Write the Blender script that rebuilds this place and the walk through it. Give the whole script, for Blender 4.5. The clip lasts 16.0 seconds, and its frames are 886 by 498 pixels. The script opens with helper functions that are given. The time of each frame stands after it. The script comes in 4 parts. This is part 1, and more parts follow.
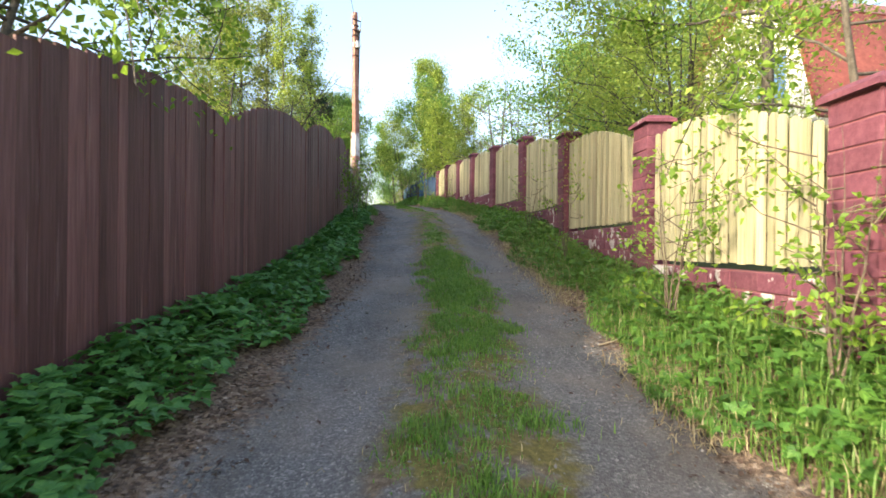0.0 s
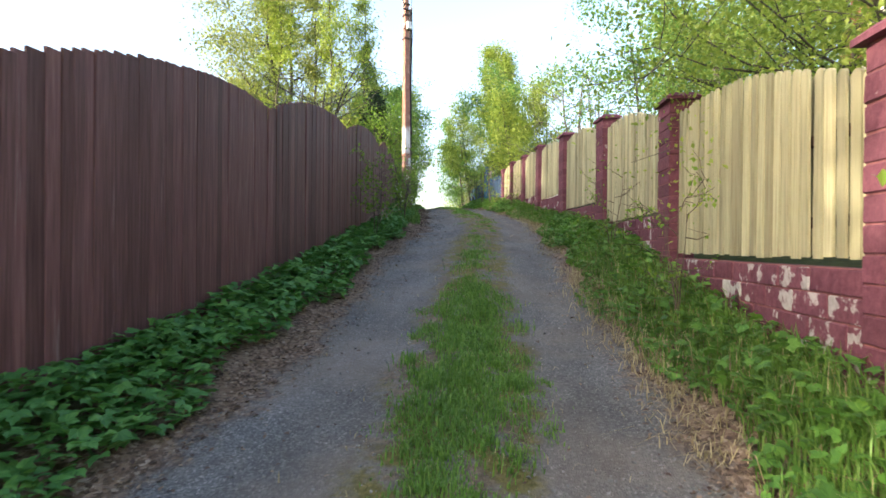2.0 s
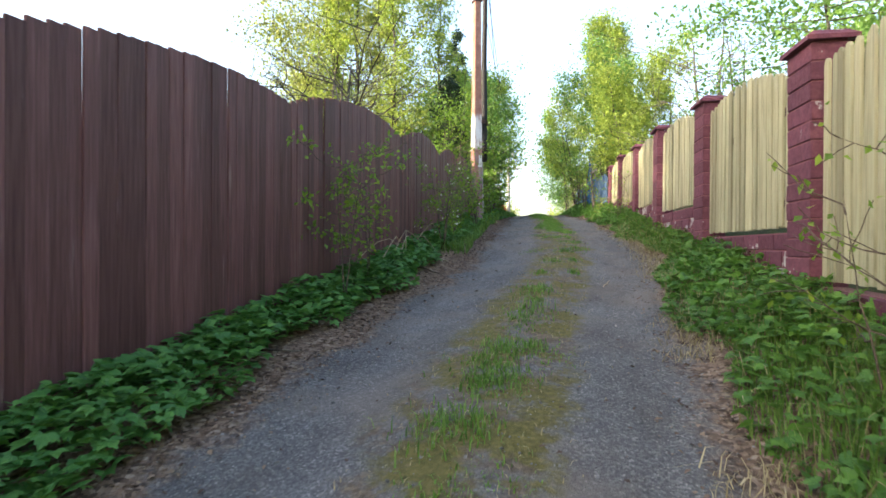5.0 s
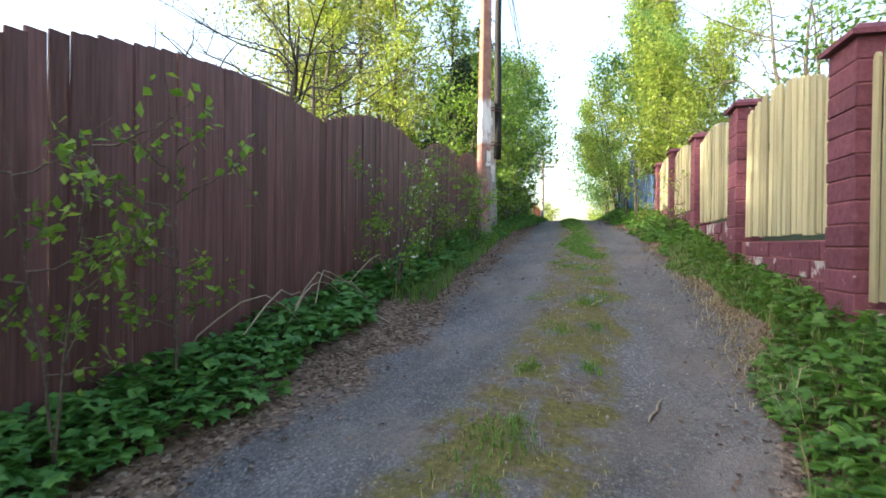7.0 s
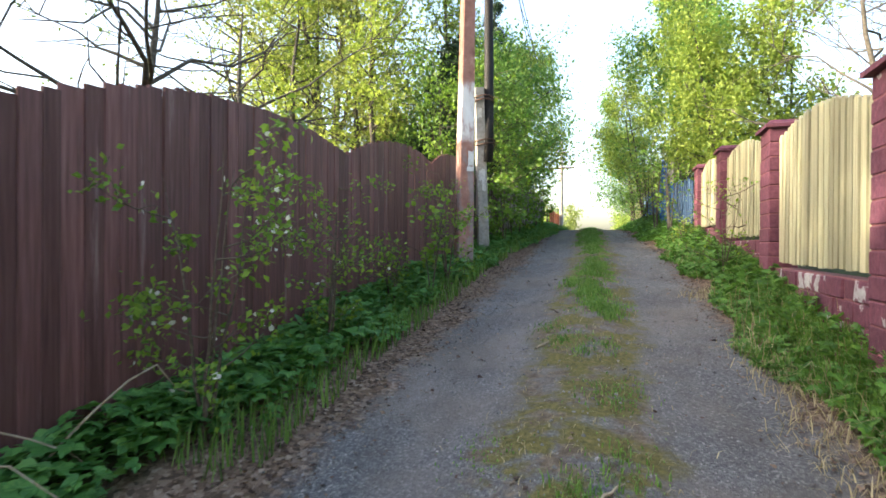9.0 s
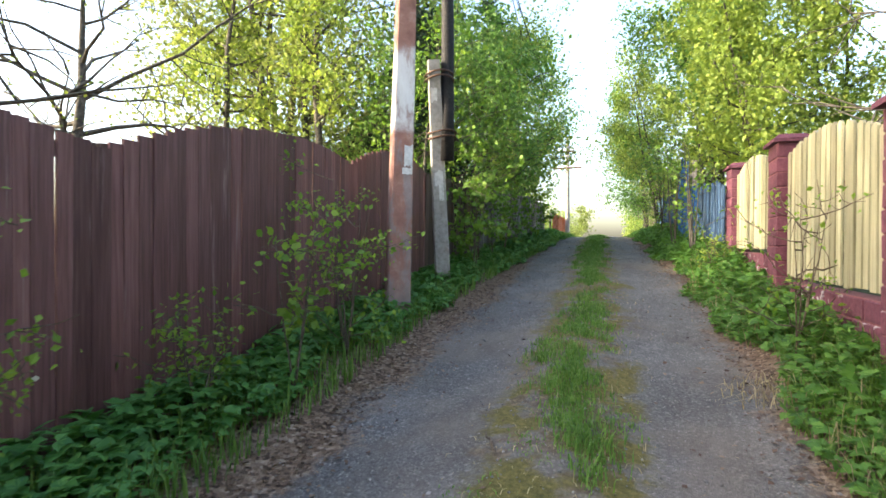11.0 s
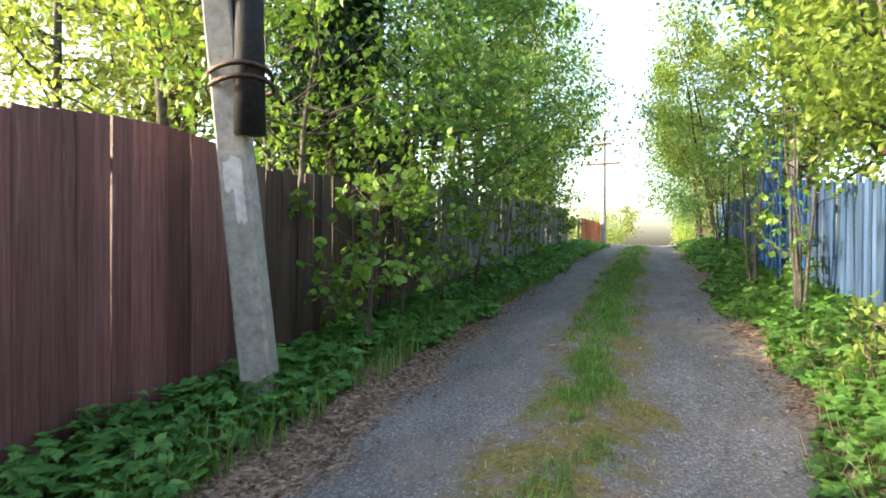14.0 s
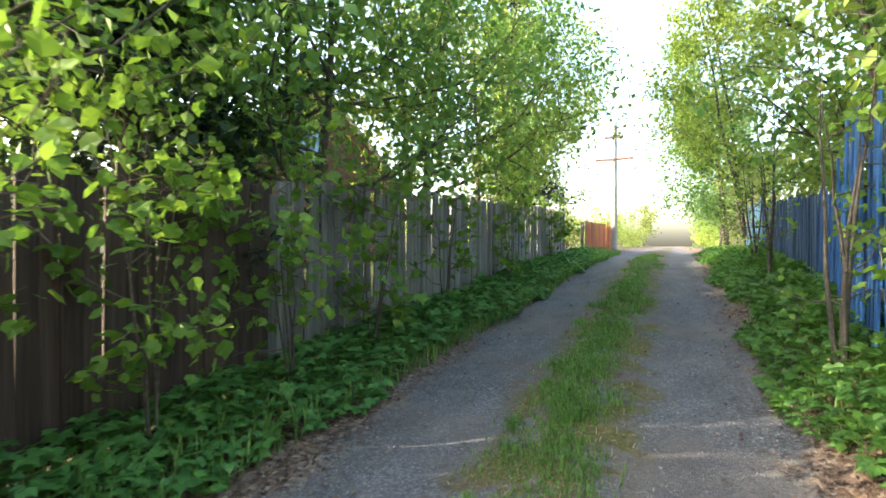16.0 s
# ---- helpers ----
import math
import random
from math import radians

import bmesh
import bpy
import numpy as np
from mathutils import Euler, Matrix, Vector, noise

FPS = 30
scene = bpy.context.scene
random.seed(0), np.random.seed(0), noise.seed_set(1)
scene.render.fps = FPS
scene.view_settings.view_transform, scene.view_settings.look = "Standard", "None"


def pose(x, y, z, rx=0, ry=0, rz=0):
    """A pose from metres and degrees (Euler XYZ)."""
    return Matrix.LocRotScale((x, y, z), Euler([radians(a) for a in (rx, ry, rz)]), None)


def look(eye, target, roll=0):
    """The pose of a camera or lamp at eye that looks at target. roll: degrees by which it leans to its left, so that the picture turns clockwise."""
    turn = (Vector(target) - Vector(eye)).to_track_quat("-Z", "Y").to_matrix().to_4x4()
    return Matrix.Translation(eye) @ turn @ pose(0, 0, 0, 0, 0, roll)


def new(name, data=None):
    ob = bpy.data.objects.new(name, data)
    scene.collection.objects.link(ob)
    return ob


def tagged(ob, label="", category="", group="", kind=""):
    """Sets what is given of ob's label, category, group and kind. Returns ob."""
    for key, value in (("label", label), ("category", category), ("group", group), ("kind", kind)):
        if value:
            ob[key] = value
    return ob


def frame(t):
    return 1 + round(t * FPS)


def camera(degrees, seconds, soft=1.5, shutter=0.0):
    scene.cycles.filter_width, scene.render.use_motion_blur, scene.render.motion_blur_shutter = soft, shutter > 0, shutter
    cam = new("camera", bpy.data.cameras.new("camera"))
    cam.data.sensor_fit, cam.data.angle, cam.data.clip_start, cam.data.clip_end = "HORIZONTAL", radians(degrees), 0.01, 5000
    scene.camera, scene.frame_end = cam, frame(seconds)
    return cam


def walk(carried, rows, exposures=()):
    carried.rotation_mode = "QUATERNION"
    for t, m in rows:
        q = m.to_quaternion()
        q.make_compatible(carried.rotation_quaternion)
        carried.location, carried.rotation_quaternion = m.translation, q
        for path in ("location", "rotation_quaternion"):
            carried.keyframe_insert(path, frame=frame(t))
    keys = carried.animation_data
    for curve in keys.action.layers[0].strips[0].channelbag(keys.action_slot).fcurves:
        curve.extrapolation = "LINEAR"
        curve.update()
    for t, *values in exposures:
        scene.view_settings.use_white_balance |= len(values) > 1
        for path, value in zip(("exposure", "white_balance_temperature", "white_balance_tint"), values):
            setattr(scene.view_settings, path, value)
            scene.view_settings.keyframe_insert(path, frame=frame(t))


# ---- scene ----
cam = camera(76.3, 16.0, soft=1.6, shutter=0.2)
METRES, EYE, TILT, LEAN, TURN = 28.0, 1.2, 0.0, 0.0, 0.0
ROWS = [
    (0.0, 0.0, 0.0, 0.0, 0.0, -0.26, -0.61),
    (0.5, 0.0052, 0.0325, 0.0035, 2.27, -0.2, -0.52),
    (1.0, 0.0096, 0.0665, 0.0074, 4.77, -0.26, -0.64),
    (1.5, 0.015, 0.0985, 0.0105, 6.33, -0.21, -0.54),
    (2.0, 0.0204, 0.1317, 0.0138, 8.01, -0.24, -0.57),
    (2.5, 0.0244, 0.1626, 0.0167, 9.43, -0.19, -0.55),
    (3.0, 0.0276, 0.1949, 0.02, 11.03, -0.26, -0.59),
    (3.5, 0.0287, 0.2251, 0.0244, 13.74, -0.24, -0.43),
    (4.0, 0.0295, 0.2584, 0.0289, 16.65, -0.35, -0.47),
    (4.5, 0.0283, 0.289, 0.0342, 18.33, -0.28, -0.38),
    (7.0, 0.0184, 0.4506, 0.0578, 23.66, -0.5, -0.57),
    (7.5, 0.013, 0.4794, 0.0642, 24.77, -0.45, -0.51),
    (8.0, 0.0098, 0.5105, 0.0682, 25.5, -0.52, -0.56),
    (8.5, 0.006, 0.5401, 0.0728, 25.91, -0.41, -0.42),
    (9.0, 0.0034, 0.5715, 0.0773, 26.1, -0.46, -0.42),
    (11.5, -0.0138, 0.7115, 0.0952, 27.96, -0.52, -0.38),
    (12.0, -0.0177, 0.7415, 0.0975, 28.88, -0.57, -0.4),
    (12.5, -0.0226, 0.7715, 0.1013, 30.12, -0.51, -0.3),
    (13.0, -0.0255, 0.8039, 0.1049, 30.63, -0.58, -0.31),
    (13.5, -0.0315, 0.8327, 0.108, 30.93, -0.5, -0.3),
    (14.0, -0.0369, 0.8626, 0.1117, 31.78, -0.54, -0.35),
    (14.5, -0.0432, 0.8905, 0.1157, 32.34, -0.49, -0.3),
    (15.0, -0.0486, 0.9184, 0.1174, 32.55, -0.49, -0.31),
    (15.5, -0.0526, 0.9496, 0.1191, 33.18, -0.4, -0.16),
    (16.0, -0.0566, 0.9829, 0.1214, 33.61, -0.51, -0.23),
]
walk(cam, [(t, pose(0, 0, EYE, TILT, LEAN, TURN) @ pose(METRES * x, METRES * y, METRES * z, 90 + pitch, roll, yaw)) for t, x, y, z, yaw, pitch, roll in ROWS],
     exposures=[(0.0, 2.1), (2.0, 2.3), (9.0, 2.52), (12.0, 2.52), (14.0, 2.75), (16.0, 3.0)])

# ---- light ----
SUN_AZ, SUN_EL = radians(-127), radians(21)      # from behind and left of the lane; azimuth from +y towards +x
world = bpy.data.worlds.new("sky_world")
scene.world = world
world.use_nodes = True
wn = world.node_tree.nodes
sky = wn.new("ShaderNodeTexSky")
sky.sky_type, sky.sun_disc = "NISHITA", False
sky.sun_elevation, sky.sun_rotation = SUN_EL, SUN_AZ
sky.air_density, sky.dust_density, sky.ozone_density = 1.0, 4.0, 0.6
wn["Background"].inputs["Strength"].default_value = 0.15
world.node_tree.links.new(sky.outputs[0], wn["Background"].inputs["Color"])
sun = new("sun", bpy.data.lights.new("sun", "SUN"))
sun.data.energy, sun.data.angle, sun.data.color = 2.0, radians(0.6), (1.0, 0.88, 0.68)
toward = Vector((math.sin(SUN_AZ) * math.cos(SUN_EL), math.cos(SUN_AZ) * math.cos(SUN_EL), math.sin(SUN_EL)))
sun.matrix_world = look(toward * 60, (0, 0, 0))


# ---- materials ----
class Mat:
    """A node material being put together."""

    def __init__(self, name, rough=0.8, metal=0.0, spec=0.3):
        self.m = bpy.data.materials.new(name)
        self.m.use_nodes = True
        self.t = self.m.node_tree
        self.b = self.t.nodes["Principled BSDF"]
        self.b.inputs["Roughness"].default_value = rough
        self.b.inputs["Metallic"].default_value = metal
        self.b.inputs["Specular IOR Level"].default_value = spec

    def node(self, kind, **inputs):
        n = self.t.nodes.new("ShaderNode" + kind)
        for k, v in inputs.items():
            n.inputs[k.replace("_", " ")].default_value = v
        return n

    def link(self, a, b):
        self.t.links.new(a, b)

    def world_pos(self, scale=(1, 1, 1), jitter=False):
        g, mp = self.node("NewGeometry"), self.node("Mapping")
        mp.inputs["Scale"].default_value = scale
        self.link(g.outputs["Position"], mp.inputs["Vector"])
        if jitter:
            oi = self.node("ObjectInfo")
            mul = self.node("VectorMath")
            mul.operation = "SCALE"
            mul.inputs[0].default_value = (37.0, 21.0, 53.0)
            self.link(oi.outputs["Random"], mul.inputs["Scale"])
            self.link(mul.outputs[0], mp.inputs["Location"])
        return mp.outputs[0]

    def noise(self, vec, scale, detail=4.0, rough=0.6):
        n = self.node("TexNoise", Scale=scale, Detail=detail, Roughness=rough)
        self.link(vec, n.inputs["Vector"])
        return n.outputs["Fac"]

    def ramp(self, fac, stops):
        r = self.node("ValToRGB")
        e = r.color_ramp.elements
        while len(e) < len(stops):
            e.new(0.5)
        for k, (p, c) in zip(e, stops):
            k.position, k.color = p, (*c, 1)
        self.link(fac, r.inputs[0])
        return r.outputs[0]

    def mix(self, fac, a, b, mode="MIX"):
        n = self.t.nodes.new("ShaderNodeMix")
        n.data_type, n.blend_type = "RGBA", mode
        for s, v in ((0, fac), (6, a), (7, b)):
            if isinstance(v, (int, float)):
                n.inputs[s].default_value = v
            elif isinstance(v, tuple):
                n.inputs[s].default_value = (*v, 1)
            else:
                self.link(v, n.inputs[s])
        return n.outputs[2]

    def math(self, op, a, b=0.0, clamp=False):
        n = self.t.nodes.new("ShaderNodeMath")
        n.operation, n.use_clamp = op, clamp
        for s, v in ((0, a), (1, b)):
            if isinstance(v, (int, float)):
                n.inputs[s].default_value = v
            else:
                self.link(v, n.inputs[s])
        return n.outputs[0]

    def step(self, v, lo, hi):
        n = self.t.nodes.new("ShaderNodeMapRange")
        n.interpolation_type = "SMOOTHSTEP"
        n.inputs["From Min"].default_value, n.inputs["From Max"].default_value = lo, hi
        self.link(v, n.inputs["Value"])
        return n.outputs[0]

    def colour(self, c):
        if isinstance(c, tuple):
            self.b.inputs["Base Color"].default_value = (*c, 1)
        else:
            self.link(c, self.b.inputs["Base Color"])
        return self

    def bump(self, height, strength=0.4, distance=0.01):
        n = self.node("Bump", Strength=strength, Distance=distance)
        self.link(height, n.inputs["Height"])
        self.link(n.outputs[0], self.b.inputs["Normal"])
        return self


def wood(name, dark, mid, light, wear=None, wear_at=0.62, rough=0.75):
    """Sawn boards: grain along z, board-to-board shifts and worn streaks."""
    m = Mat(name, rough)
    v = m.world_pos((1, 1, 1), True)
    grain = m.noise(m.world_pos((45, 45, 1.6), True), 1.0, 5.0, 0.65)
    broad = m.noise(m.world_pos((3, 3, 0.8), True), 1.0, 3.0)
    c = m.ramp(grain, [(0.25, dark), (0.5, mid), (0.78, light)])
    oi = m.node("ObjectInfo")
    shade = m.ramp(oi.outputs["Random"], [(0.0, (0.66, 0.65, 0.64)), (0.5, (0.98, 0.98, 0.98)), (1.0, (1.3, 1.29, 1.28))])
    c = m.mix(1.0, c, shade, "MULTIPLY")
    c = m.mix(m.math("MULTIPLY", m.step(broad, 0.45, 0.75), 0.35), c, dark)
    if wear:
        w = m.noise(m.world_pos((9, 9, 0.55), True), 1.0, 6.0, 0.7)
        c = m.mix(m.math("MULTIPLY", m.step(w, wear_at, wear_at + 0.12), 0.6), c, wear)
    return m.colour(c).bump(grain, 0.5, 0.004).m


def leafy(name, a, b, c, through_=0.45, rough=0.5):
    """Leaves: each its own green, half translucent."""
    m = Mat(name, rough, spec=0.35)
    g = m.node("NewGeometry")
    col = m.ramp(g.outputs["Random Per Island"], [(0.0, a), (0.5, b), (1.0, c)])
    spot = m.noise(m.world_pos((1, 1, 1)), 0.9, 2.0)
    col = m.mix(m.math("MULTIPLY", m.step(spot, 0.42, 0.7), 0.35), col, a)
    m.colour(col)
    tr = m.node("BsdfTranslucent")
    m.link(m.mix(1.0, col, (1.25, 1.2, 0.9), "MULTIPLY"), tr.inputs["Color"])
    mx = m.node("MixShader", Fac=through_)
    m.link(m.b.outputs[0], mx.inputs[1])
    m.link(tr.outputs[0], mx.inputs[2])
    m.link(mx.outputs[0], m.t.nodes["Material Output"].inputs["Surface"])
    return m.m


def speckled(name, a, b, c, scale, rough=0.85, bump=0.4, dist=0.01, metal=0.0):
    m = Mat(name, rough, metal)
    v = m.world_pos()
    n1, n2 = m.noise(v, scale, 6.0, 0.7), m.noise(v, scale * 0.12, 3.0)
    col = m.ramp(n1, [(0.3, a), (0.5, b), (0.72, c)])
    col = m.mix(m.math("MULTIPLY", m.step(n2, 0.45, 0.7), 0.4), col, a)
    return m.colour(col).bump(n1, bump, dist).m


def ground_material():
    """Gravel ruts, mossy middle, leaf litter on the sides and soil beyond, by the distance from the lane's middle (uv.x)."""
    m = Mat("gravel_and_soil", 0.92, spec=0.2)
    uv = m.node("UVMap")
    uv.uv_map = "lane"
    sep = m.node("SeparateXYZ")
    m.link(uv.outputs[0], sep.inputs[0])
    pos = m.world_pos()
    wob = m.noise(pos, 1.3, 5.0, 0.65)
    wob2 = m.noise(pos, 7.0, 4.0, 0.7)
    u = m.math("ADD", sep.outputs[0], m.math("MULTIPLY", m.math("SUBTRACT", wob, 0.5), 0.9))
    au = m.math("ABSOLUTE", m.math("ADD", u, m.math("MULTIPLY", m.math("SUBTRACT", wob2, 0.5), 0.4)))
    vor = m.node("TexVoronoi", Scale=85.0, Randomness=1.0)
    m.link(pos, vor.inputs["Vector"])
    vor2 = m.node("TexVoronoi", Scale=36.0, Randomness=1.0)
    m.link(pos, vor2.inputs["Vector"])
    fine = m.noise(pos, 120.0, 3.0, 0.7)
    sc = m.node("SeparateColor")
    m.link(vor.outputs["Color"], sc.inputs[0])
    grav = m.ramp(sc.outputs[0], [(0.0, (0.075, 0.075, 0.077)), (0.6, (0.138, 0.136, 0.136)), (0.92, (0.205, 0.2, 0.197)), (1.0, (0.32, 0.305, 0.29))])
    grav = m.mix(m.math("MULTIPLY", m.step(fine, 0.4, 0.7), 0.5), grav, (0.115, 0.114, 0.116))
    grav = m.mix(m.math("MULTIPLY", m.step(m.noise(pos, 0.8, 4.0), 0.4, 0.65), 0.6), grav, (0.185, 0.155, 0.13))
    dirt = m.ramp(m.noise(pos, 16.0, 6.0, 0.75), [(0.3, (0.05, 0.04, 0.028)), (0.5, (0.13, 0.1, 0.07)), (0.7, (0.26, 0.2, 0.14))])
    moss = m.ramp(m.noise(pos, 26.0, 5.0, 0.7), [(0.3, (0.055, 0.06, 0.02)), (0.55, (0.145, 0.125, 0.04)), (0.75, (0.24, 0.18, 0.08))])
    sc2 = m.node("SeparateColor")
    m.link(vor2.outputs["Color"], sc2.inputs[0])
    litter = m.ramp(sc2.outputs[0], [(0.0, (0.06, 0.04, 0.028)), (0.45, (0.16, 0.105, 0.07)), (0.85, (0.22, 0.155, 0.11)), (1.0, (0.32, 0.25, 0.19))])
    soil = m.ramp(m.noise(pos, 9.0, 5.0), [(0.3, (0.03, 0.035, 0.015)), (0.6, (0.06, 0.07, 0.025)), (0.8, (0.1, 0.1, 0.04))])
    mid = m.mix(m.step(m.noise(pos, 2.6, 5.0, 0.65), 0.45, 0.58), moss, m.mix(m.step(m.noise(pos, 5.0, 4.0), 0.4, 0.6), grav, dirt))
    grav = m.mix(1.0, grav, m.ramp(m.noise(m.world_pos((1, 0.45, 1)), 1.7, 6.0, 0.7), [(0.32, (0.72, 0.71, 0.7)), (0.5, (0.98, 0.98, 0.98)), (0.68, (1.22, 1.22, 1.24))]), "MULTIPLY")
    c = m.mix(m.step(au, 0.36, 0.58), mid, grav)
    c = m.mix(m.step(au, 1.22, 1.5), c, litter)
    c = m.mix(m.step(au, 2.0, 2.4), c, soil)
    h = m.math("ADD", m.math("MULTIPLY", vor.outputs["Distance"], 0.6), m.math("MULTIPLY", wob2, 0.7))
    return m.colour(c).bump(h, 0.75, 0.02).m


GROUND = ground_material()
BROWN = wood("brown_painted_wood", (0.068, 0.029, 0.028), (0.142, 0.063, 0.06), (0.215, 0.11, 0.105), (0.3, 0.21, 0.2), 0.6, 0.6)
CREAM = wood("cream_painted_wood", (0.22, 0.205, 0.12), (0.355, 0.335, 0.21), (0.44, 0.42, 0.28), (0.2, 0.19, 0.11), 0.58)
GREYWOOD = wood("weathered_grey_wood", (0.09, 0.082, 0.075), (0.19, 0.178, 0.165), (0.3, 0.285, 0.265), (0.06, 0.05, 0.042), 0.6)
DARKWOOD = wood("old_dark_boards", (0.028, 0.019, 0.015), (0.07, 0.046, 0.036), (0.11, 0.08, 0.063), (0.15, 0.13, 0.11), 0.62)
BLUE = wood("blue_painted_wood", (0.012, 0.046, 0.12), (0.02, 0.09, 0.26), (0.045, 0.16, 0.38), (0.17, 0.2, 0.22), 0.58)
# grey-faded blue paint, darkened further to stand in for shade on it
BLUEGREY = wood("weathered_shaded_blue_wood", (0.014, 0.032, 0.062), (0.034, 0.072, 0.14), (0.075, 0.125, 0.2), (0.14, 0.14, 0.135), 0.56)
PALEBLUE = wood("faded_blue_wood", (0.06, 0.16, 0.27), (0.13, 0.26, 0.38), (0.3, 0.42, 0.5), (0.3, 0.3, 0.29), 0.55)
ORANGE = wood("orange_stained_wood", (0.25, 0.065, 0.025), (0.42, 0.12, 0.045), (0.52, 0.18, 0.08))
RAILWOOD = wood("rail_wood", (0.05, 0.03, 0.022), (0.1, 0.06, 0.045), (0.16, 0.1, 0.08))
TARWOOD = speckled("tarred_wood", (0.006, 0.006, 0.007), (0.014, 0.013, 0.014), (0.03, 0.028, 0.027), 30, 0.7)
CONCRETE = speckled("old_concrete", (0.2, 0.185, 0.165), (0.33, 0.31, 0.285), (0.43, 0.41, 0.385), 14, 0.9, 0.6)
STEEL = speckled("rusty_steel", (0.04, 0.025, 0.02), (0.09, 0.055, 0.04), (0.16, 0.1, 0.07), 40, 0.6, 0.3, 0.004, 0.6)
PORCELAIN = speckled("insulator_glaze", (0.5, 0.5, 0.5), (0.6, 0.6, 0.6), (0.7, 0.7, 0.7), 20, 0.25, 0.05)
WIRE = speckled("black_cable", (0.01, 0.01, 0.01), (0.02, 0.02, 0.02), (0.03, 0.03, 0.03), 20, 0.6)
PAPER = speckled("weathered_paper", (0.36, 0.34, 0.32), (0.55, 0.54, 0.52), (0.68, 0.67, 0.65), 14, 0.9, 0.2, 0.002)
INK = speckled("faded_print", (0.03, 0.06, 0.14), (0.04, 0.08, 0.18), (0.08, 0.13, 0.24), 30, 0.9, 0.1)
BARK = speckled("grey_bark", (0.035, 0.03, 0.024), (0.085, 0.075, 0.06), (0.16, 0.145, 0.12), 22, 0.95, 0.8)
TWIG = speckled("twig_bark", (0.05, 0.036, 0.026), (0.11, 0.085, 0.062), (0.2, 0.165, 0.13), 30, 0.9, 0.5)
DRYSTEM = speckled("dry_stems", (0.22, 0.17, 0.11), (0.36, 0.29, 0.2), (0.5, 0.42, 0.31), 30, 0.9, 0.3)
STONE = speckled("grey_stone", (0.09, 0.088, 0.086), (0.18, 0.175, 0.17), (0.45, 0.43, 0.41), 9, 0.9, 0.4)
ROOFRED = speckled("red_metal_roof", (0.16, 0.045, 0.032), (0.25, 0.075, 0.055), (0.31, 0.11, 0.08), 8, 0.5, 0.1)
ROOFGREY = speckled("grey_sheet_roof", (0.12, 0.12, 0.11), (0.19, 0.19, 0.18), (0.27, 0.27, 0.26), 8, 0.7, 0.2)
WHITEWALL = speckled("white_render", (0.68, 0.68, 0.66), (0.78, 0.78, 0.76), (0.82, 0.82, 0.8), 10, 0.8, 0.2)
FRAMEBLUE = speckled("blue_window_frame", (0.1, 0.2, 0.4), (0.15, 0.28, 0.5), (0.2, 0.35, 0.55), 10, 0.5, 0.1)
LEAF_VERGE = leafy("verge_leaves", (0.058, 0.17, 0.042), (0.095, 0.245, 0.055), (0.155, 0.325, 0.075), 0.35)
LEAF_NETTLE = leafy("bank_leaves", (0.055, 0.14, 0.028), (0.095, 0.22, 0.038), (0.16, 0.31, 0.055), 0.4)
GRASS = leafy("grass_blades", (0.07, 0.15, 0.03), (0.13, 0.25, 0.045), (0.21, 0.32, 0.08), 0.4)
GRASS_SHORT = leafy("short_grass", (0.075, 0.165, 0.03), (0.13, 0.26, 0.045), (0.2, 0.33, 0.07), 0.38)
GRASS_DRY = leafy("dry_grass", (0.24, 0.19, 0.1), (0.36, 0.3, 0.17), (0.46, 0.4, 0.25), 0.25)
LEAF_YELLOW = leafy("fresh_yellow_leaves", (0.14, 0.21, 0.042), (0.23, 0.32, 0.06), (0.34, 0.42, 0.09), 0.5)
LEAF_GREEN = leafy("fresh_green_leaves", (0.085, 0.18, 0.042), (0.145, 0.27, 0.06), (0.22, 0.36, 0.085), 0.5)
LEAF_PALE = leafy("pale_willow_leaves", (0.13, 0.17, 0.05), (0.2, 0.25, 0.07), (0.29, 0.33, 0.1), 0.5)
LEAF_DARK = leafy("dark_spruce_needles", (0.012, 0.03, 0.014), (0.022, 0.05, 0.022), (0.035, 0.07, 0.03), 0.15)
# broad leaves again, about a fifth darker to put shade into the green
LEAF_BROAD_SHADED = leafy("shaded_broad_leaves", (0.075, 0.155, 0.022), (0.125, 0.235, 0.032), (0.2, 0.32, 0.048), 0.42)
LEAF_BROAD = leafy("broad_fresh_leaves", (0.1, 0.19, 0.025), (0.16, 0.28, 0.035), (0.26, 0.38, 0.05), 0.45)
BLOSSOM = leafy("white_blossom", (0.6, 0.6, 0.55), (0.7, 0.7, 0.66), (0.78, 0.78, 0.74), 0.3)
LITTER = leafy("dead_leaves", (0.055, 0.034, 0.026), (0.13, 0.085, 0.06), (0.29, 0.21, 0.15), 0.1, 0.85)


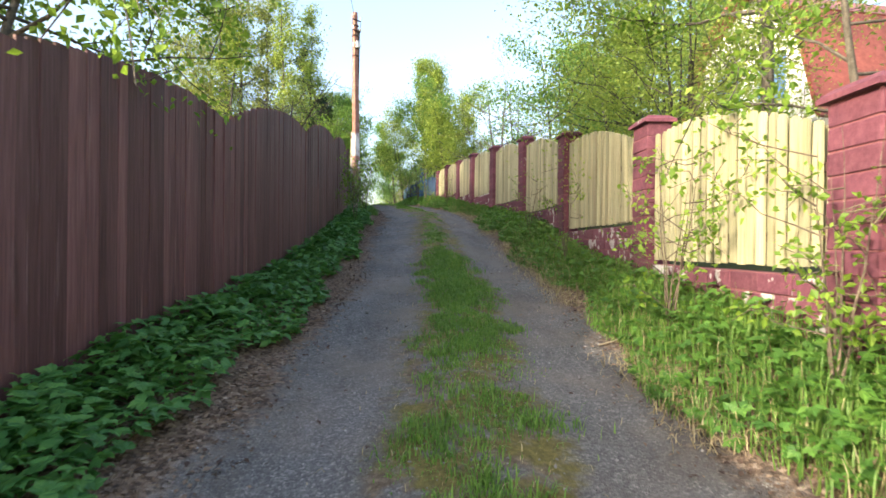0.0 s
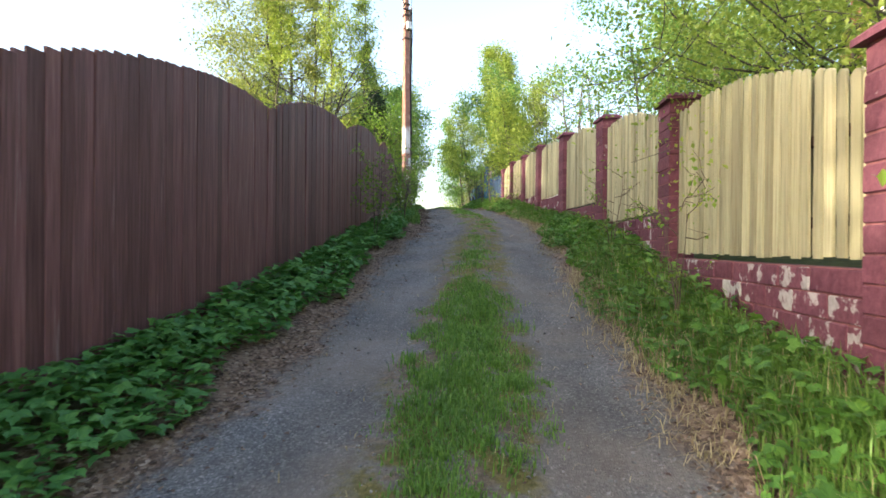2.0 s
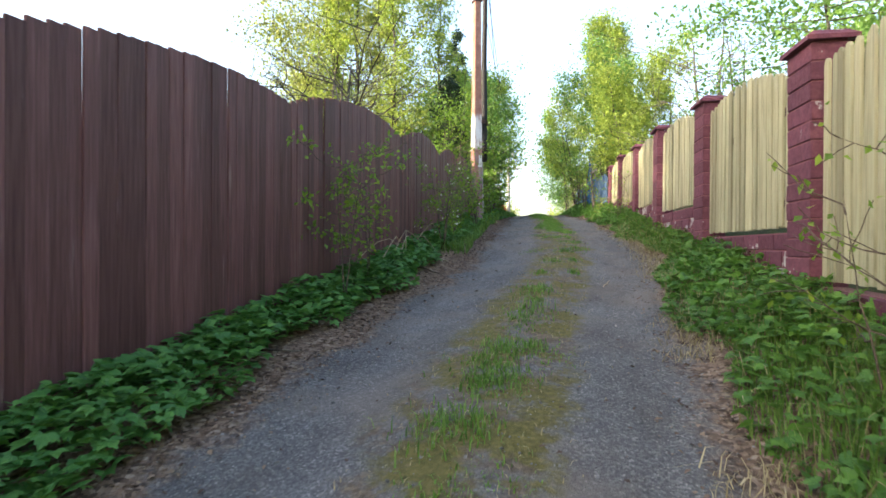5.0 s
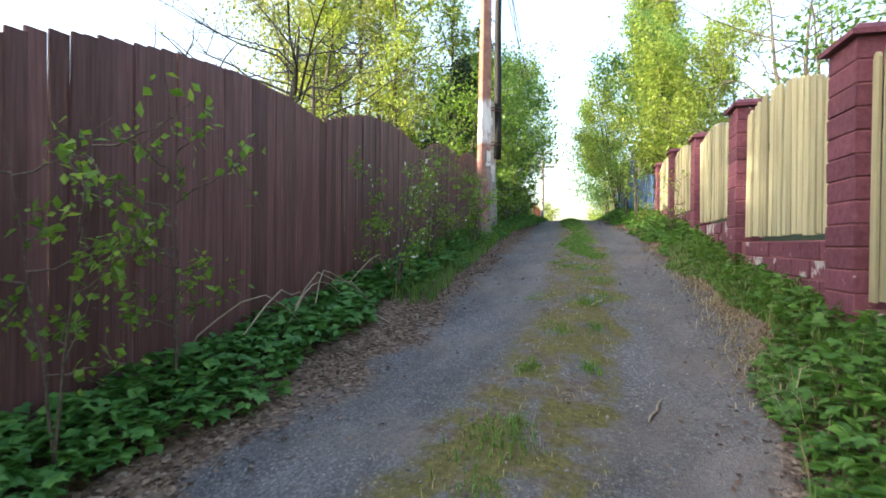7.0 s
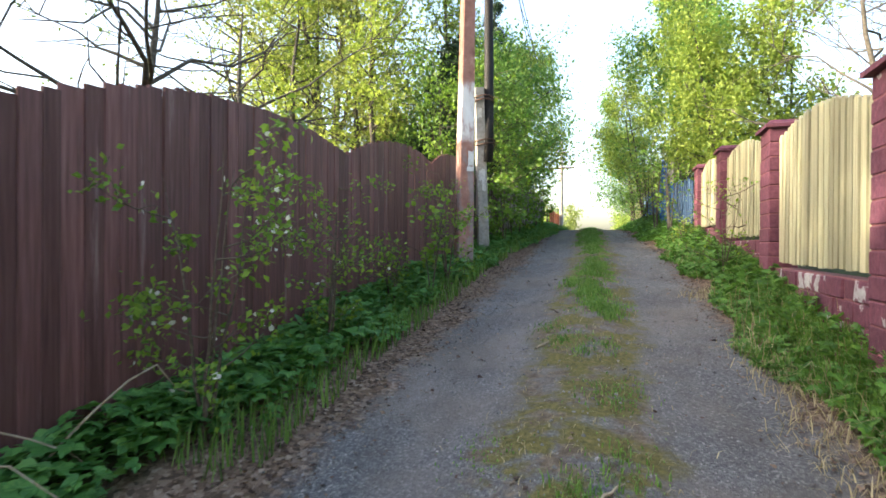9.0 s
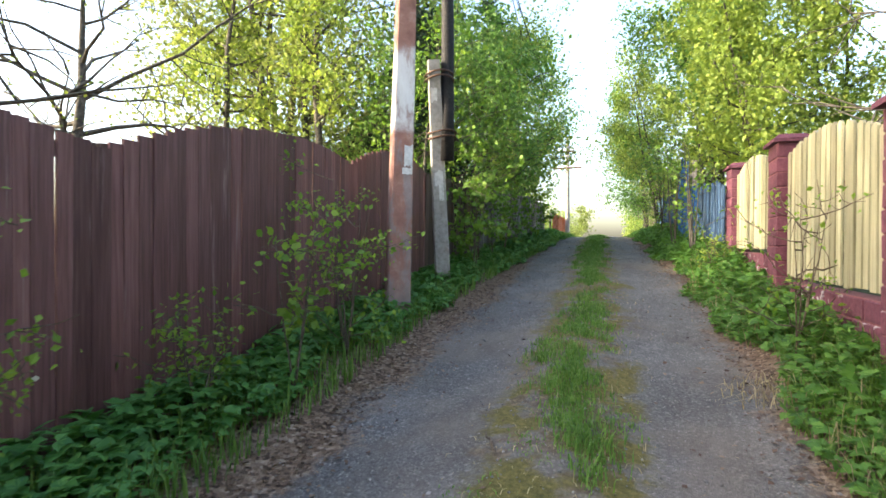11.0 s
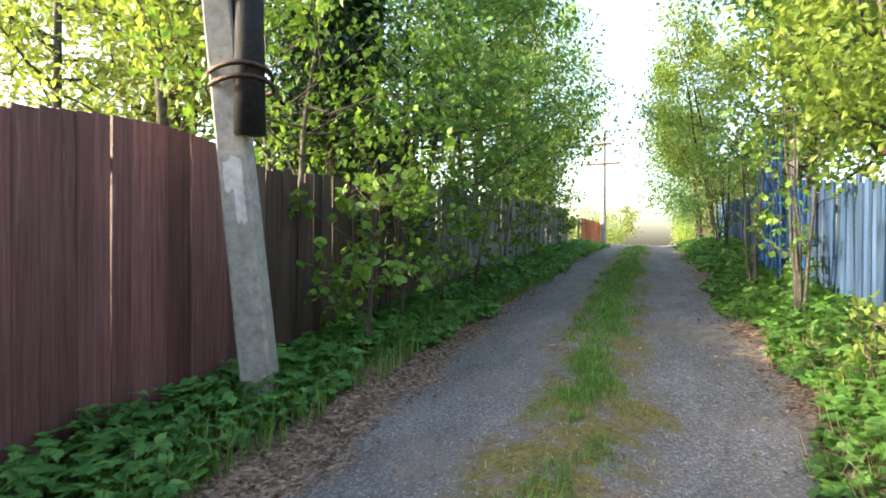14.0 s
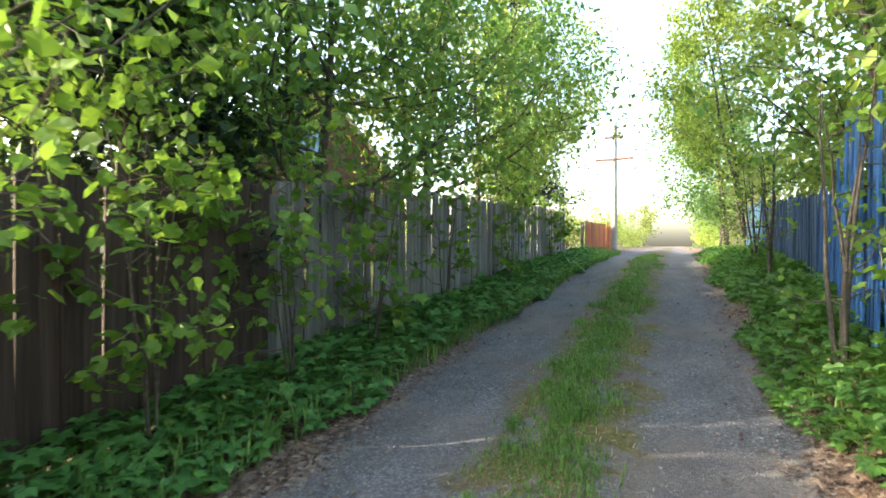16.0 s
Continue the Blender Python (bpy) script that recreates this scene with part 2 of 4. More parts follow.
def masonry():
    """Split-faced blocks in maroon paint, joints and here and there bare pale stone."""
    out = []
    for name, bare in (("maroon_painted_block", 0.74), ("flaking_painted_block", 0.585)):
        m = Mat(name, 0.85)
        v = m.world_pos()
        n = m.noise(v, 18.0, 6.0, 0.7)
        c = m.ramp(n, [(0.25, (0.08, 0.025, 0.04)), (0.5, (0.13, 0.043, 0.064)), (0.75, (0.18, 0.068, 0.088))])
        oi = m.node("ObjectInfo")
        c = m.mix(1.0, c, m.ramp(oi.outputs["Random"], [(0, (0.82, 0.82, 0.82)), (1, (1.15, 1.15, 1.15))]), "MULTIPLY")
        flake = m.math("ADD", m.noise(m.world_pos((1, 1, 1), True), 6.0, 5.0, 0.6), m.math("MULTIPLY", m.math("SUBTRACT", oi.outputs["Random"], 0.5), 0.25))
        c = m.mix(m.step(flake, bare, bare + 0.05), c, m.ramp(n, [(0.3, (0.26, 0.24, 0.235)), (0.7, (0.46, 0.45, 0.44))]))
        m.colour(c).bump(n, 0.6, 0.012)
        out.append(m.m)
    return out


MAROON, FLAKING = masonry()
MORTAR = speckled("maroon_mortar", (0.13, 0.045, 0.05), (0.2, 0.08, 0.085), (0.26, 0.12, 0.12), 30, 0.9, 0.4)


def pole_paint():
    """Concrete pole with remains of rust-red paint and whitewashed bands."""
    m = Mat("peeling_pole_paint", 0.85)
    pos = m.world_pos()
    n = m.noise(pos, 5.0, 6.0, 0.7)
    n2 = m.noise(m.world_pos((3, 3, 1)), 2.2, 5.0, 0.7)
    sep = m.node("SeparateXYZ")
    m.link(pos, sep.inputs[0])
    z = m.math("ADD", sep.outputs[2], m.math("MULTIPLY", m.math("SUBTRACT", n, 0.5), 0.35))
    red = m.ramp(n, [(0.3, (0.2, 0.095, 0.07)), (0.55, (0.3, 0.15, 0.115)), (0.75, (0.42, 0.27, 0.22))])
    con = m.ramp(n, [(0.3, (0.19, 0.14, 0.13)), (0.6, (0.28, 0.22, 0.205)), (0.8, (0.38, 0.33, 0.31))])
    white = m.ramp(n2, [(0.35, (0.32, 0.2, 0.17)), (0.5, (0.6, 0.57, 0.55)), (0.8, (0.72, 0.7, 0.69))])
    c = m.mix(m.step(z, 5.1, 5.3), m.mix(m.math("MULTIPLY", m.step(n2, 0.38, 0.55), m.step(z, 3.0, 3.5)), con, red), white)
    c = m.mix(m.step(z, 6.05, 6.25), c, red)
    return m.colour(c).bump(n, 0.5, 0.01).m


POLEPAINT = pole_paint()


# ---- plan of the lane ----
GY = np.array([-200, -60, -10, 0, 5, 9, 12, 20, 27.5, 32, 39, 46, 60, 100, 400])
GZ = np.array([-9, -5.5, -1.1, -0.2, 0.3, 0.75, 1.27, 2.37, 3.12, 3.5, 3.98, 4.2, 4.28, 4.2, 3.6])
CY = np.array([-200, -10, 3, 8, 10.5, 14.5, 17.3, 19, 25, 28.5, 31, 35.5, 400])
CX = np.array([0.2, 0.2, 0.15, 0.15, -0.05, -0.35, -0.42, -0.6, -1.7, -2.35, -2.95, -3.9, -76])
LY, LXS = [-30, 4, 8.4, 10.2, 15, 18.3, 24.8, 27.2, 35.9, 41.3, 62], [-2.4, -2.42, -2.45, -2.5, -2.8, -3.1, -4.4, -4.85, -6.2, -7.3, -11.5]
RY, RXS = [-30, 3.5, 7, 10.2, 14, 17.1, 20, 23.2, 26, 29.3, 31.2, 33.2, 39.5, 62], [2.42, 2.42, 2.3, 2.2, 2.0, 1.5, 0.98, 0.55, 0.1, -0.36, -0.9, -1.33, -2.3, -6.6]


def lane_x(y):
    return np.interp(y, CY, CX)


def left_x(y):
    return np.interp(y, LY, LXS)


def right_x(y):
    return np.interp(y, RY, RXS)


def smooth(a, lo, hi):
    t = np.clip((a - lo) / (hi - lo), 0, 1)
    return t * t * (3 - 2 * t)


def gz(x, y):
    """Height of the ground."""
    x, y = np.asarray(x, float), np.asarray(y, float)
    u = x - lane_x(y)
    near = smooth(-np.abs(u), -40, -8)
    z = np.interp(y, GY, GZ)
    z = z + 0.05 * np.exp(-(u / 0.4) ** 2) - 0.025 * np.exp(-((np.abs(u) - 0.95) / 0.35) ** 2)
    bank = np.interp(y, [4, 14, 19, 24, 28, 31, 34, 40, 48], [0.34, 0.33, 0.45, 0.42, 0.3, 0.42, 0.46, 0.3, 0.1])
    z = z + bank * smooth(u, 1.35, 2.3) + 0.1 * smooth(-u, 1.4, 2.2)
    z = z + 0.018 * np.sin(2.3 * x + 1.1 * y) * np.sin(1.7 * y - 0.9 * x) + 0.008 * np.sin(7.1 * x + 3 * y) * np.sin(6.3 * y)
    return z


# ---- mesh helpers ----
def fast_mesh(name, verts, faces, mat, smooth_=False):
    """verts (n, 3); faces (m, k), all with k corners."""
    me = bpy.data.meshes.new(name)
    faces = np.asarray(faces, np.int32)
    m, k = faces.shape
    me.vertices.add(len(verts))
    me.vertices.foreach_set("co", np.asarray(verts, np.float32).ravel())
    me.loops.add(m * k)
    me.loops.foreach_set("vertex_index", faces.ravel())
    me.polygons.add(m)
    me.polygons.foreach_set("loop_start", np.arange(0, m * k, k, dtype=np.int32))
    me.polygons.foreach_set("loop_total", np.full(m, k, np.int32))
    me.polygons.foreach_set("use_smooth", np.full(m, smooth_))
    me.materials.append(mat)
    me.update(calc_edges=True)
    return me


def bm_mesh(name, bm, mat, smooth_=False):
    me = bpy.data.meshes.new(name)
    bmesh.ops.recalc_face_normals(bm, faces=bm.faces)
    bm.to_mesh(me)
    bm.free()
    me.materials.append(mat)
    if smooth_:
        me.polygons.foreach_set("use_smooth", np.full(len(me.polygons), True))
    return me


def part(name, me, parent, label="", at=None):
    """A mesh as one part under its thing; world coordinates unless at (a matrix) is given."""
    ob = new(name, me)
    ob.parent = parent
    ob.matrix_parent_inverse = Matrix.Translation(-parent_place(parent))
    if at is not None:
        ob.matrix_basis = at
    return tagged(ob, label)


def parent_place(p):
    v = Vector(p.get("base", (0, 0, 0)))
    return v


def thing(name, base, label, category, group="", kind=""):
    """An Empty at the base of a thing, whose parts hang under it."""
    ob = new(name)
    ob.empty_display_size = 0.1
    ob.location = base
    ob["base"] = [float(c) for c in base]
    return tagged(ob, label, category, group, kind)


def box_bm(sx, sy, sz, centre=(0, 0, 0), bevel=0.0, bm=None):
    bm = bm or bmesh.new()
    r = bmesh.ops.create_cube(bm, size=1)
    bmesh.ops.scale(bm, vec=(sx, sy, sz), verts=r["verts"])
    bmesh.ops.translate(bm, vec=centre, verts=r["verts"])
    if bevel:
        es = list({e for v in r["verts"] for e in v.link_edges})
        bmesh.ops.bevel(bm, geom=es, offset=bevel, segments=1, affect="EDGES", clamp_overlap=True)
    return bm


def tube(paths, sides=6):
    """Tapered tubes along paths [(points (n, 3), radii (n,))]: verts, quads."""
    vs, fs, off = [], [], 0
    for p, r in paths:
        p, r = np.asarray(p, float), np.asarray(r, float)
        d = np.gradient(p, axis=0)
        d /= np.linalg.norm(d, axis=1, keepdims=True) + 1e-9
        ref = np.where(np.abs(d[:, 2:3]) > 0.9, [[1.0, 0, 0]], [[0, 0, 1.0]])
        a = np.cross(d, ref)
        a /= np.linalg.norm(a, axis=1, keepdims=True) + 1e-9
        b = np.cross(d, a)
        ang = np.linspace(0, 2 * np.pi, sides, endpoint=False)
        ring = p[:, None] + r[:, None, None] * (a[:, None] * np.cos(ang)[None, :, None] + b[:, None] * np.sin(ang)[None, :, None])
        vs.append(ring.reshape(-1, 3))
        n = len(p)
        i, j = np.meshgrid(np.arange(n - 1), np.arange(sides), indexing="ij")
        k = (j + 1) % sides
        q = np.stack([i * sides + j, i * sides + k, (i + 1) * sides + k, (i + 1) * sides + j], -1).reshape(-1, 4) + off
        fs.append(q)
        off += n * sides
    return np.concatenate(vs), np.concatenate(fs)


def tube_mesh(name, paths, mat, sides=6):
    v, f = tube(paths, sides)
    return fast_mesh(name, v, f, mat, True)


SMALL = (np.array([(0, 0, 0), (-0.33, 0.45, 0.08), (0, 1, -0.04), (0.33, 0.45, 0.08)]), np.array([(0, 3, 2), (0, 2, 1)]))
# leaf outlines in the plane, stem at the origin, tip along +y; folded a little along the middle
LEAF = (np.array([(0, 0, 0), (-0.3, 0.42, 0.07), (0, 0.5, 0), (0.3, 0.42, 0.07), (0, 1, -0.08)]), np.array([(0, 2, 1), (0, 3, 2), (1, 2, 4), (2, 3, 4)]))
BROAD = (np.array([(0, 0, 0), (-0.42, 0.2, 0.05), (-0.5, 0.55, 0.0), (-0.22, 0.72, 0.04), (0, 1.0, -0.12), (0.22, 0.72, 0.04), (0.5, 0.55, 0.0), (0.42, 0.2, 0.05), (0, 0.45, -0.03)]),
         np.array([(8, 0, 1), (8, 1, 2), (8, 2, 3), (8, 3, 4), (8, 4, 5), (8, 5, 6), (8, 6, 7), (8, 7, 0)]))


TOOTHED = (np.array([(0, 0, 0), (-0.2, 0.16, 0.04), (-0.3, 0.42, 0.06), (-0.22, 0.47, 0.05), (-0.22, 0.68, 0.03), (-0.13, 0.7, 0.02), (0, 1, -0.1), (0.13, 0.7, 0.02), (0.22, 0.68, 0.03), (0.22, 0.47, 0.05), (0.3, 0.42, 0.06), (0.2, 0.16, 0.04), (0, 0.45, 0)]),
           np.array([(12, k, k + 1) for k in range(11)] + [(12, 11, 0)])[:, ::-1])


def three_leaflets():
    v, f = [], []
    for k, (a, s) in enumerate(((0, 1.0), (1.15, 0.9), (-1.15, 0.9))):
        c, sn = math.cos(a), math.sin(a)
        p = TOOTHED[0] * s * (1.3, 1, 1)
        v.append(np.stack([c * p[:, 0] - sn * p[:, 1], sn * p[:, 0] + c * p[:, 1], p[:, 2]], -1))
        f.append(TOOTHED[1] + 13 * k)
    return np.concatenate(v), np.concatenate(f)


ELDER = three_leaflets()


def scatter(name, rng, points, sizes, template, mat, tilt=0.6, up=0.0):
    """One mesh of many leaves: random heading, tilted by up to tilt (1: any way), raised by up."""
    n = len(points)
    tv, tf = template
    head = rng.uniform(0, 2 * np.pi, n)
    pitch = rng.normal(0, tilt, n) + up
    roll = rng.normal(0, tilt, n)
    cx_, sx_ = np.cos(pitch), np.sin(pitch)
    cy_, sy_ = np.cos(roll), np.sin(roll)
    ch, sh = np.cos(head), np.sin(head)
    v = np.repeat(tv[None], n, 0) * np.asarray(sizes)[:, None, None]
    x, y, z = v[..., 0], v[..., 1], v[..., 2]
    x, z = x * cy_[:, None] + z * sy_[:, None], -x * sy_[:, None] + z * cy_[:, None]
    y, z = y * cx_[:, None] - z * sx_[:, None], y * sx_[:, None] + z * cx_[:, None]
    x, y = x * ch[:, None] - y * sh[:, None], x * sh[:, None] + y * ch[:, None]
    v = np.stack([x, y, z], -1) + np.asarray(points)[:, None]
    f = tf[None] + (np.arange(n) * len(tv))[:, None, None]
    return fast_mesh(name, v.reshape(-1, 3), f.reshape(-1, 3), mat)


def blades(name, rng, xs, ys, heights, width, mat, bend=0.5):
    """Grass: bent blades of two pieces on the ground."""
    n = len(xs)
    z = gz(xs, ys) - 0.01
    a = rng.uniform(0, 2 * np.pi, n)
    lean = rng.uniform(0.1, 1, n) * bend
    dx, dy = np.cos(a), np.sin(a)
    w = width * rng.uniform(0.6, 1.3, n)
    base = np.stack([xs, ys, z], -1)
    side = np.stack([-dy, dx, 0 * dx], -1) * w[:, None] * 0.5
    out = np.stack([dx, dy, 0 * dx], -1)
    upv = np.array([0, 0, 1.0])
    h = np.asarray(heights)[:, None]
    midp = base + upv * h * 0.6 + out * h * (lean * 0.3)[:, None]
    tip = base + upv * h * (1 - 0.35 * lean[:, None]) + out * h * lean[:, None]
    v = np.stack([base - side, base + side, midp + side * 0.8, midp - side * 0.8, tip], 1).reshape(-1, 3)
    f = np.array([(0, 1, 2), (0, 2, 3), (3, 2, 4)])[None] + (np.arange(n) * 5)[:, None, None]
    return fast_mesh(name, v, f.reshape(-1, 3), mat)


# ---- ground ----
def build_ground():
    us = np.unique(np.concatenate([np.linspace(-3.2, 3.2, 65), np.linspace(-14, 14, 29), [-400, -250, -140, -80, -45, -25, 25, 45, 80, 140, 250, 400]]))
    ys = np.unique(np.concatenate([np.linspace(-4, 62, 331), np.linspace(-20, 120, 71), [-200, -120, -60, -35, 150, 200, 280, 400]]))
    u, y = np.meshgrid(us, ys)
    x = lane_x(y) + u
    v = np.stack([x, y, gz(x, y)], -1).reshape(-1, 3)
    n, k = len(ys), len(us)
    i, j = np.meshgrid(np.arange(n - 1), np.arange(k - 1), indexing="ij")
    q = np.stack([i * k + j, i * k + j + 1, (i + 1) * k + j + 1, (i + 1) * k + j], -1).reshape(-1, 4)
    me = fast_mesh("ground", v, q, GROUND, True)
    uv = me.uv_layers.new(name="lane")
    flat = np.stack([u.ravel(), y.ravel()], -1)[q.ravel()]
    uv.data.foreach_set("uv", flat.astype(np.float32).ravel())
    tagged(new("ground", me), "gravel lane with two worn ruts and mossy grass strip", "ground", kind="structure")


build_ground()


# ---- fences ----
rng = np.random.default_rng(7)


def board_mesh(name, w, t, mat, top="flat"):
    """A unit-high board, its long edges eased; top flat or rounded."""
    bm = bmesh.new()
    if top == "round":
        prof = [(-w / 2, 0), (w / 2, 0), (w / 2, 0.975), (w * 0.33, 0.992), (0, 1.0), (-w * 0.33, 0.992), (-w / 2, 0.975)]
    else:
        prof = [(-w / 2, 0), (w / 2, 0), (w / 2, 1), (-w / 2, 1)]
    e = 0.0035
    front = [bm.verts.new((x * (1 - 2 * e / w), -t / 2, z)) for x, z in prof]
    rim = [bm.verts.new((x, -t / 2 + e, z)) for x, z in prof]
    back = [bm.verts.new((x, t / 2, z)) for x, z in prof]
    n = len(prof)
    bm.faces.new(front)
    bm.faces.new(back[::-1])
    for a, b in ((front, rim), (rim, back)):
        for i in range(n):
            bm.faces.new((a[i], b[i], b[(i + 1) % n], a[(i + 1) % n]))
    return bm_mesh(name, bm, mat)


def heading(fx, y):
    """The turn about z that lays a board's width along the fence line at y."""
    return math.degrees(math.atan2(0.2, float(fx(y + 0.1) - fx(y - 0.1))))


DIPS = [(-9.8, 0.75), (-5.8, 1.13), (-1.8, 1.53), (2.2, 2.03), (6.3, 2.58), (10.25, 3.24), (14.0, 3.77), (17.5, 4.08), (21.2, 4.36), (24.6, 4.74), (27.35, 4.97)]


def brown_top(y):
    for (a, za), (b, zb) in zip(DIPS, DIPS[1:]):
        if y <= b:
            s = (y - a) / (b - a)
            return za + (zb - za) * s + 0.25 * (1 - abs(2 * s - 1) ** 2.3)
    return DIPS[-1][1]


def brown_fence():
    f = thing("wooden_fence", (-2.45, 2.0, float(gz(-2.45, 2))), "tall red-brown painted board fence with scalloped top", "fence")
    meshes = [board_mesh("board", w, 0.022, BROWN) for w in (0.098, 0.118, 0.14)]
    # carried on unseen behind the start, to keep low sun off the ground
    y = -7.0
    while y < 27.3:
        k = int(rng.choice(3, p=(0.3, 0.45, 0.25)))
        w = (0.098, 0.118, 0.14)[k]
        yc = y + w / 2
        x = float(left_x(yc))
        z0 = float(gz(x, yc)) - 0.03
        h = brown_top(yc) - z0 + rng.normal(0, 0.003)
        gap = 0.0 if rng.random() > (0.3 if 21.5 < y < 24.4 else 0.012 if y < 20 else 0.0) else 0.004
        part("board", meshes[k], f, "", pose(x + rng.normal(0, 0.003), yc, z0, rng.normal(0, 0.15), rng.normal(0, 0.15), heading(left_x, yc) + rng.normal(0, 0.7)) @ Matrix.Diagonal((1, 1, h, 1)))
        y += w + gap - 0.0015
    for dz in (0.45, 1.75):
        for (a, _), (b, _) in zip(DIPS[1:], DIPS[2:]):
            p0, p1 = [Vector((float(left_x(q)) - 0.05, q, float(gz(left_x(q), q)) + dz)) for q in (a + 0.01, b - 0.01)]
            d = p1 - p0
            part("rail", bm_mesh("rail", box_bm(0.045, d.length, 0.09, bevel=0.005), RAILWOOD), f, "", Matrix.Translation((p0 + p1) / 2) @ d.to_track_quat("Y", "Z").to_matrix().to_4x4())
    for q, zt in DIPS[1:]:
        x = float(left_x(q)) - 0.13
        z0 = float(gz(x, q)) - 0.1
        part("post", bm_mesh("post", box_bm(0.08, 0.08, zt - z0 - 0.08, (0, 0, (zt - z0 - 0.08) / 2), 0.006), RAILWOOD), f, "", pose(x, q, z0))
    return f


def slat_fence(name, label, fx, y0, y1, top, w, gapw, mat, alt=None, ragged=0.03, skip=0.0, lift=0.03, face=1):
    """A run of narrow upright slats on two rails."""
    xm, ym = float(fx(y0)), y0
    f = thing(name, (xm, ym, float(gz(xm, ym))), label, "fence")
    ms = [board_mesh("slat", w, 0.02, mat), board_mesh("slat", w * 0.8, 0.02, alt or mat)]
    y = y0
    while y < y1:
        x = float(fx(y))
        z0 = float(gz(x, y)) + lift
        h = top(y) - z0 + rng.normal(0, ragged)
        narrow = int(rng.random() < 0.3)
        if rng.random() >= skip:
            part("slat", ms[narrow], f, "", pose(x + rng.normal(0, 0.008), y, z0, rng.normal(0, 0.6), rng.normal(0, 0.9), heading(fx, y) + rng.normal(0, 2)) @ Matrix.Diagonal((1, 1, h, 1)))
        y += w * (0.8 if narrow else 0.93) + gapw * rng.uniform(0.4, 1.6)
    cuts = np.linspace(y0, y1, max(2, int((y1 - y0) / 3) + 1))
    for a, b in zip(cuts, cuts[1:]):
        for s in (0.22, 0.8):
            ps = []
            for q in (a, b):
                x = float(fx(q))
                g = float(gz(x, q)) + lift
                ps.append(Vector((x - 0.045 * face, q, g + (top(q) - g) * s)))
            d = ps[1] - ps[0]
            part("rail", bm_mesh("rail", box_bm(0.04, d.length, 0.08, bevel=0.004), GREYWOOD), f, "", Matrix.Translation((ps[0] + ps[1]) / 2) @ d.to_track_quat("Y", "Z").to_matrix().to_4x4())
    for q in cuts:
        x = float(fx(q)) - 0.12 * face
        z0 = float(gz(x, q)) - 0.1
        h = top(q) - z0 - 0.05
        part("post", bm_mesh("post", box_bm(0.09, 0.09, h, (0, 0, h / 2), 0.008), GREYWOOD), f, "", pose(x, q, z0))
    return f


brown_fence()
slat_fence("plank_fence", "old dark plank fence behind hazel shrubs", left_x, 27.37, 30.6, lambda y: 4.95 + 0.04 * (y - 27.4), 0.13, 0.0, DARKWOOD, None, 0.03)
slat_fence("picket_fence", "weathered grey picket fence with silvery narrow slats", left_x, 30.65, 43.0, lambda y: float(np.interp(y, [30, 34, 40, 43], [5.1, 5.27, 5.47, 5.5])), 0.1, 0.001, GREYWOOD, None, 0.035)
slat_fence("orange_fence", "orange-brown stained board fence further up the lane", left_x, 47.0, 57.0, lambda y: 5.44 + 0.012 * (y - 47), 0.14, 0.01, ORANGE, None, 0.01)
def blue_top(y):
    return float(np.interp(y, [27, 30, 33, 38, 41], [4.7, 4.86, 5.06, 5.3, 5.46]))
slat_fence("blue_fence", "weathered blue slat fence, paint faded to grey", right_x, 29.56, 31.3, blue_top, 0.075, 0.01, BLUEGREY, None, 0.04, 0.01, 0.03, -1)
slat_fence("blue_fence", "bright blue painted slat fence among elder stems", right_x, 31.38, 34.7, blue_top, 0.075, 0.008, BLUE, None, 0.05, 0.01, 0.03, -1)
slat_fence("blue_fence", "weathered blue slat fence, paint faded to grey", right_x, 34.78, 40.6, blue_top, 0.075, 0.01, BLUEGREY, None, 0.04, 0.01, 0.03, -1)

slat_fence("faded_fence", "pale faded blue and white slat fence section", right_x, 40.7, 43.6, lambda y: 5.5, 0.1, 0.02, PALEBLUE, None, 0.05, 0.0, 0.03, -1)
slat_fence("tall_blue_trellis", "tall narrow bright blue slats standing in front of fence", lambda y: right_x(y) - 0.1, 31.9, 33.3, lambda y: 5.62, 0.055, 0.075, BLUE, None, 0.16, 0.0, 0.02, -1)

PILLARS = [(-3.6, 1.2), (-0.2, 1.68), (3.1, 2.2), (6.4, 2.72), (10.25, 3.33), (14.05, 3.98), (17.06, 4.28), (19.85, 4.5), (22.95, 4.72), (25.87, 4.95), (29.05, 5.1)]
BOTTOMS = [0.2, 0.65, 1.08, 1.54, 2.05, 2.48, 2.93, 3.2, 3.5, 3.76]
PX, PW, COURSE = 0.28, 0.44, 0.152


def block_mesh(name, sx, sy, sz, mat, seed):
    """A block with eased edges and a slightly uneven split face."""
    r = random.Random(seed)
    bm = box_bm(sx, sy, sz, (0, 0, sz / 2), 0.008)
    for v in bm.verts:
        v.co.x += r.uniform(-0.004, 0.004)
        v.co.y += r.uniform(-0.004, 0.004)
    return bm_mesh(name, bm, mat)


def cap_mesh():
    bm = bmesh.new()
    rings = [(0.045, 0.0), (0.045, 0.035), (-0.02, 0.085)]
    vs = [[bm.verts.new((sx * (PX / 2 + r), sy * (PW / 2 + r), z)) for sx, sy in ((-1, -1), (1, -1), (1, 1), (-1, 1))] for r, z in rings]
    for p, q in zip(vs, vs[1:]):
        for i in range(4):
            bm.faces.new((p[i], p[(i + 1) % 4], q[(i + 1) % 4], q[i]))
    bm.faces.new(vs[0][::-1])
    bm.faces.new(vs[-1])
    return bm_mesh("cap", bm, MAROON)


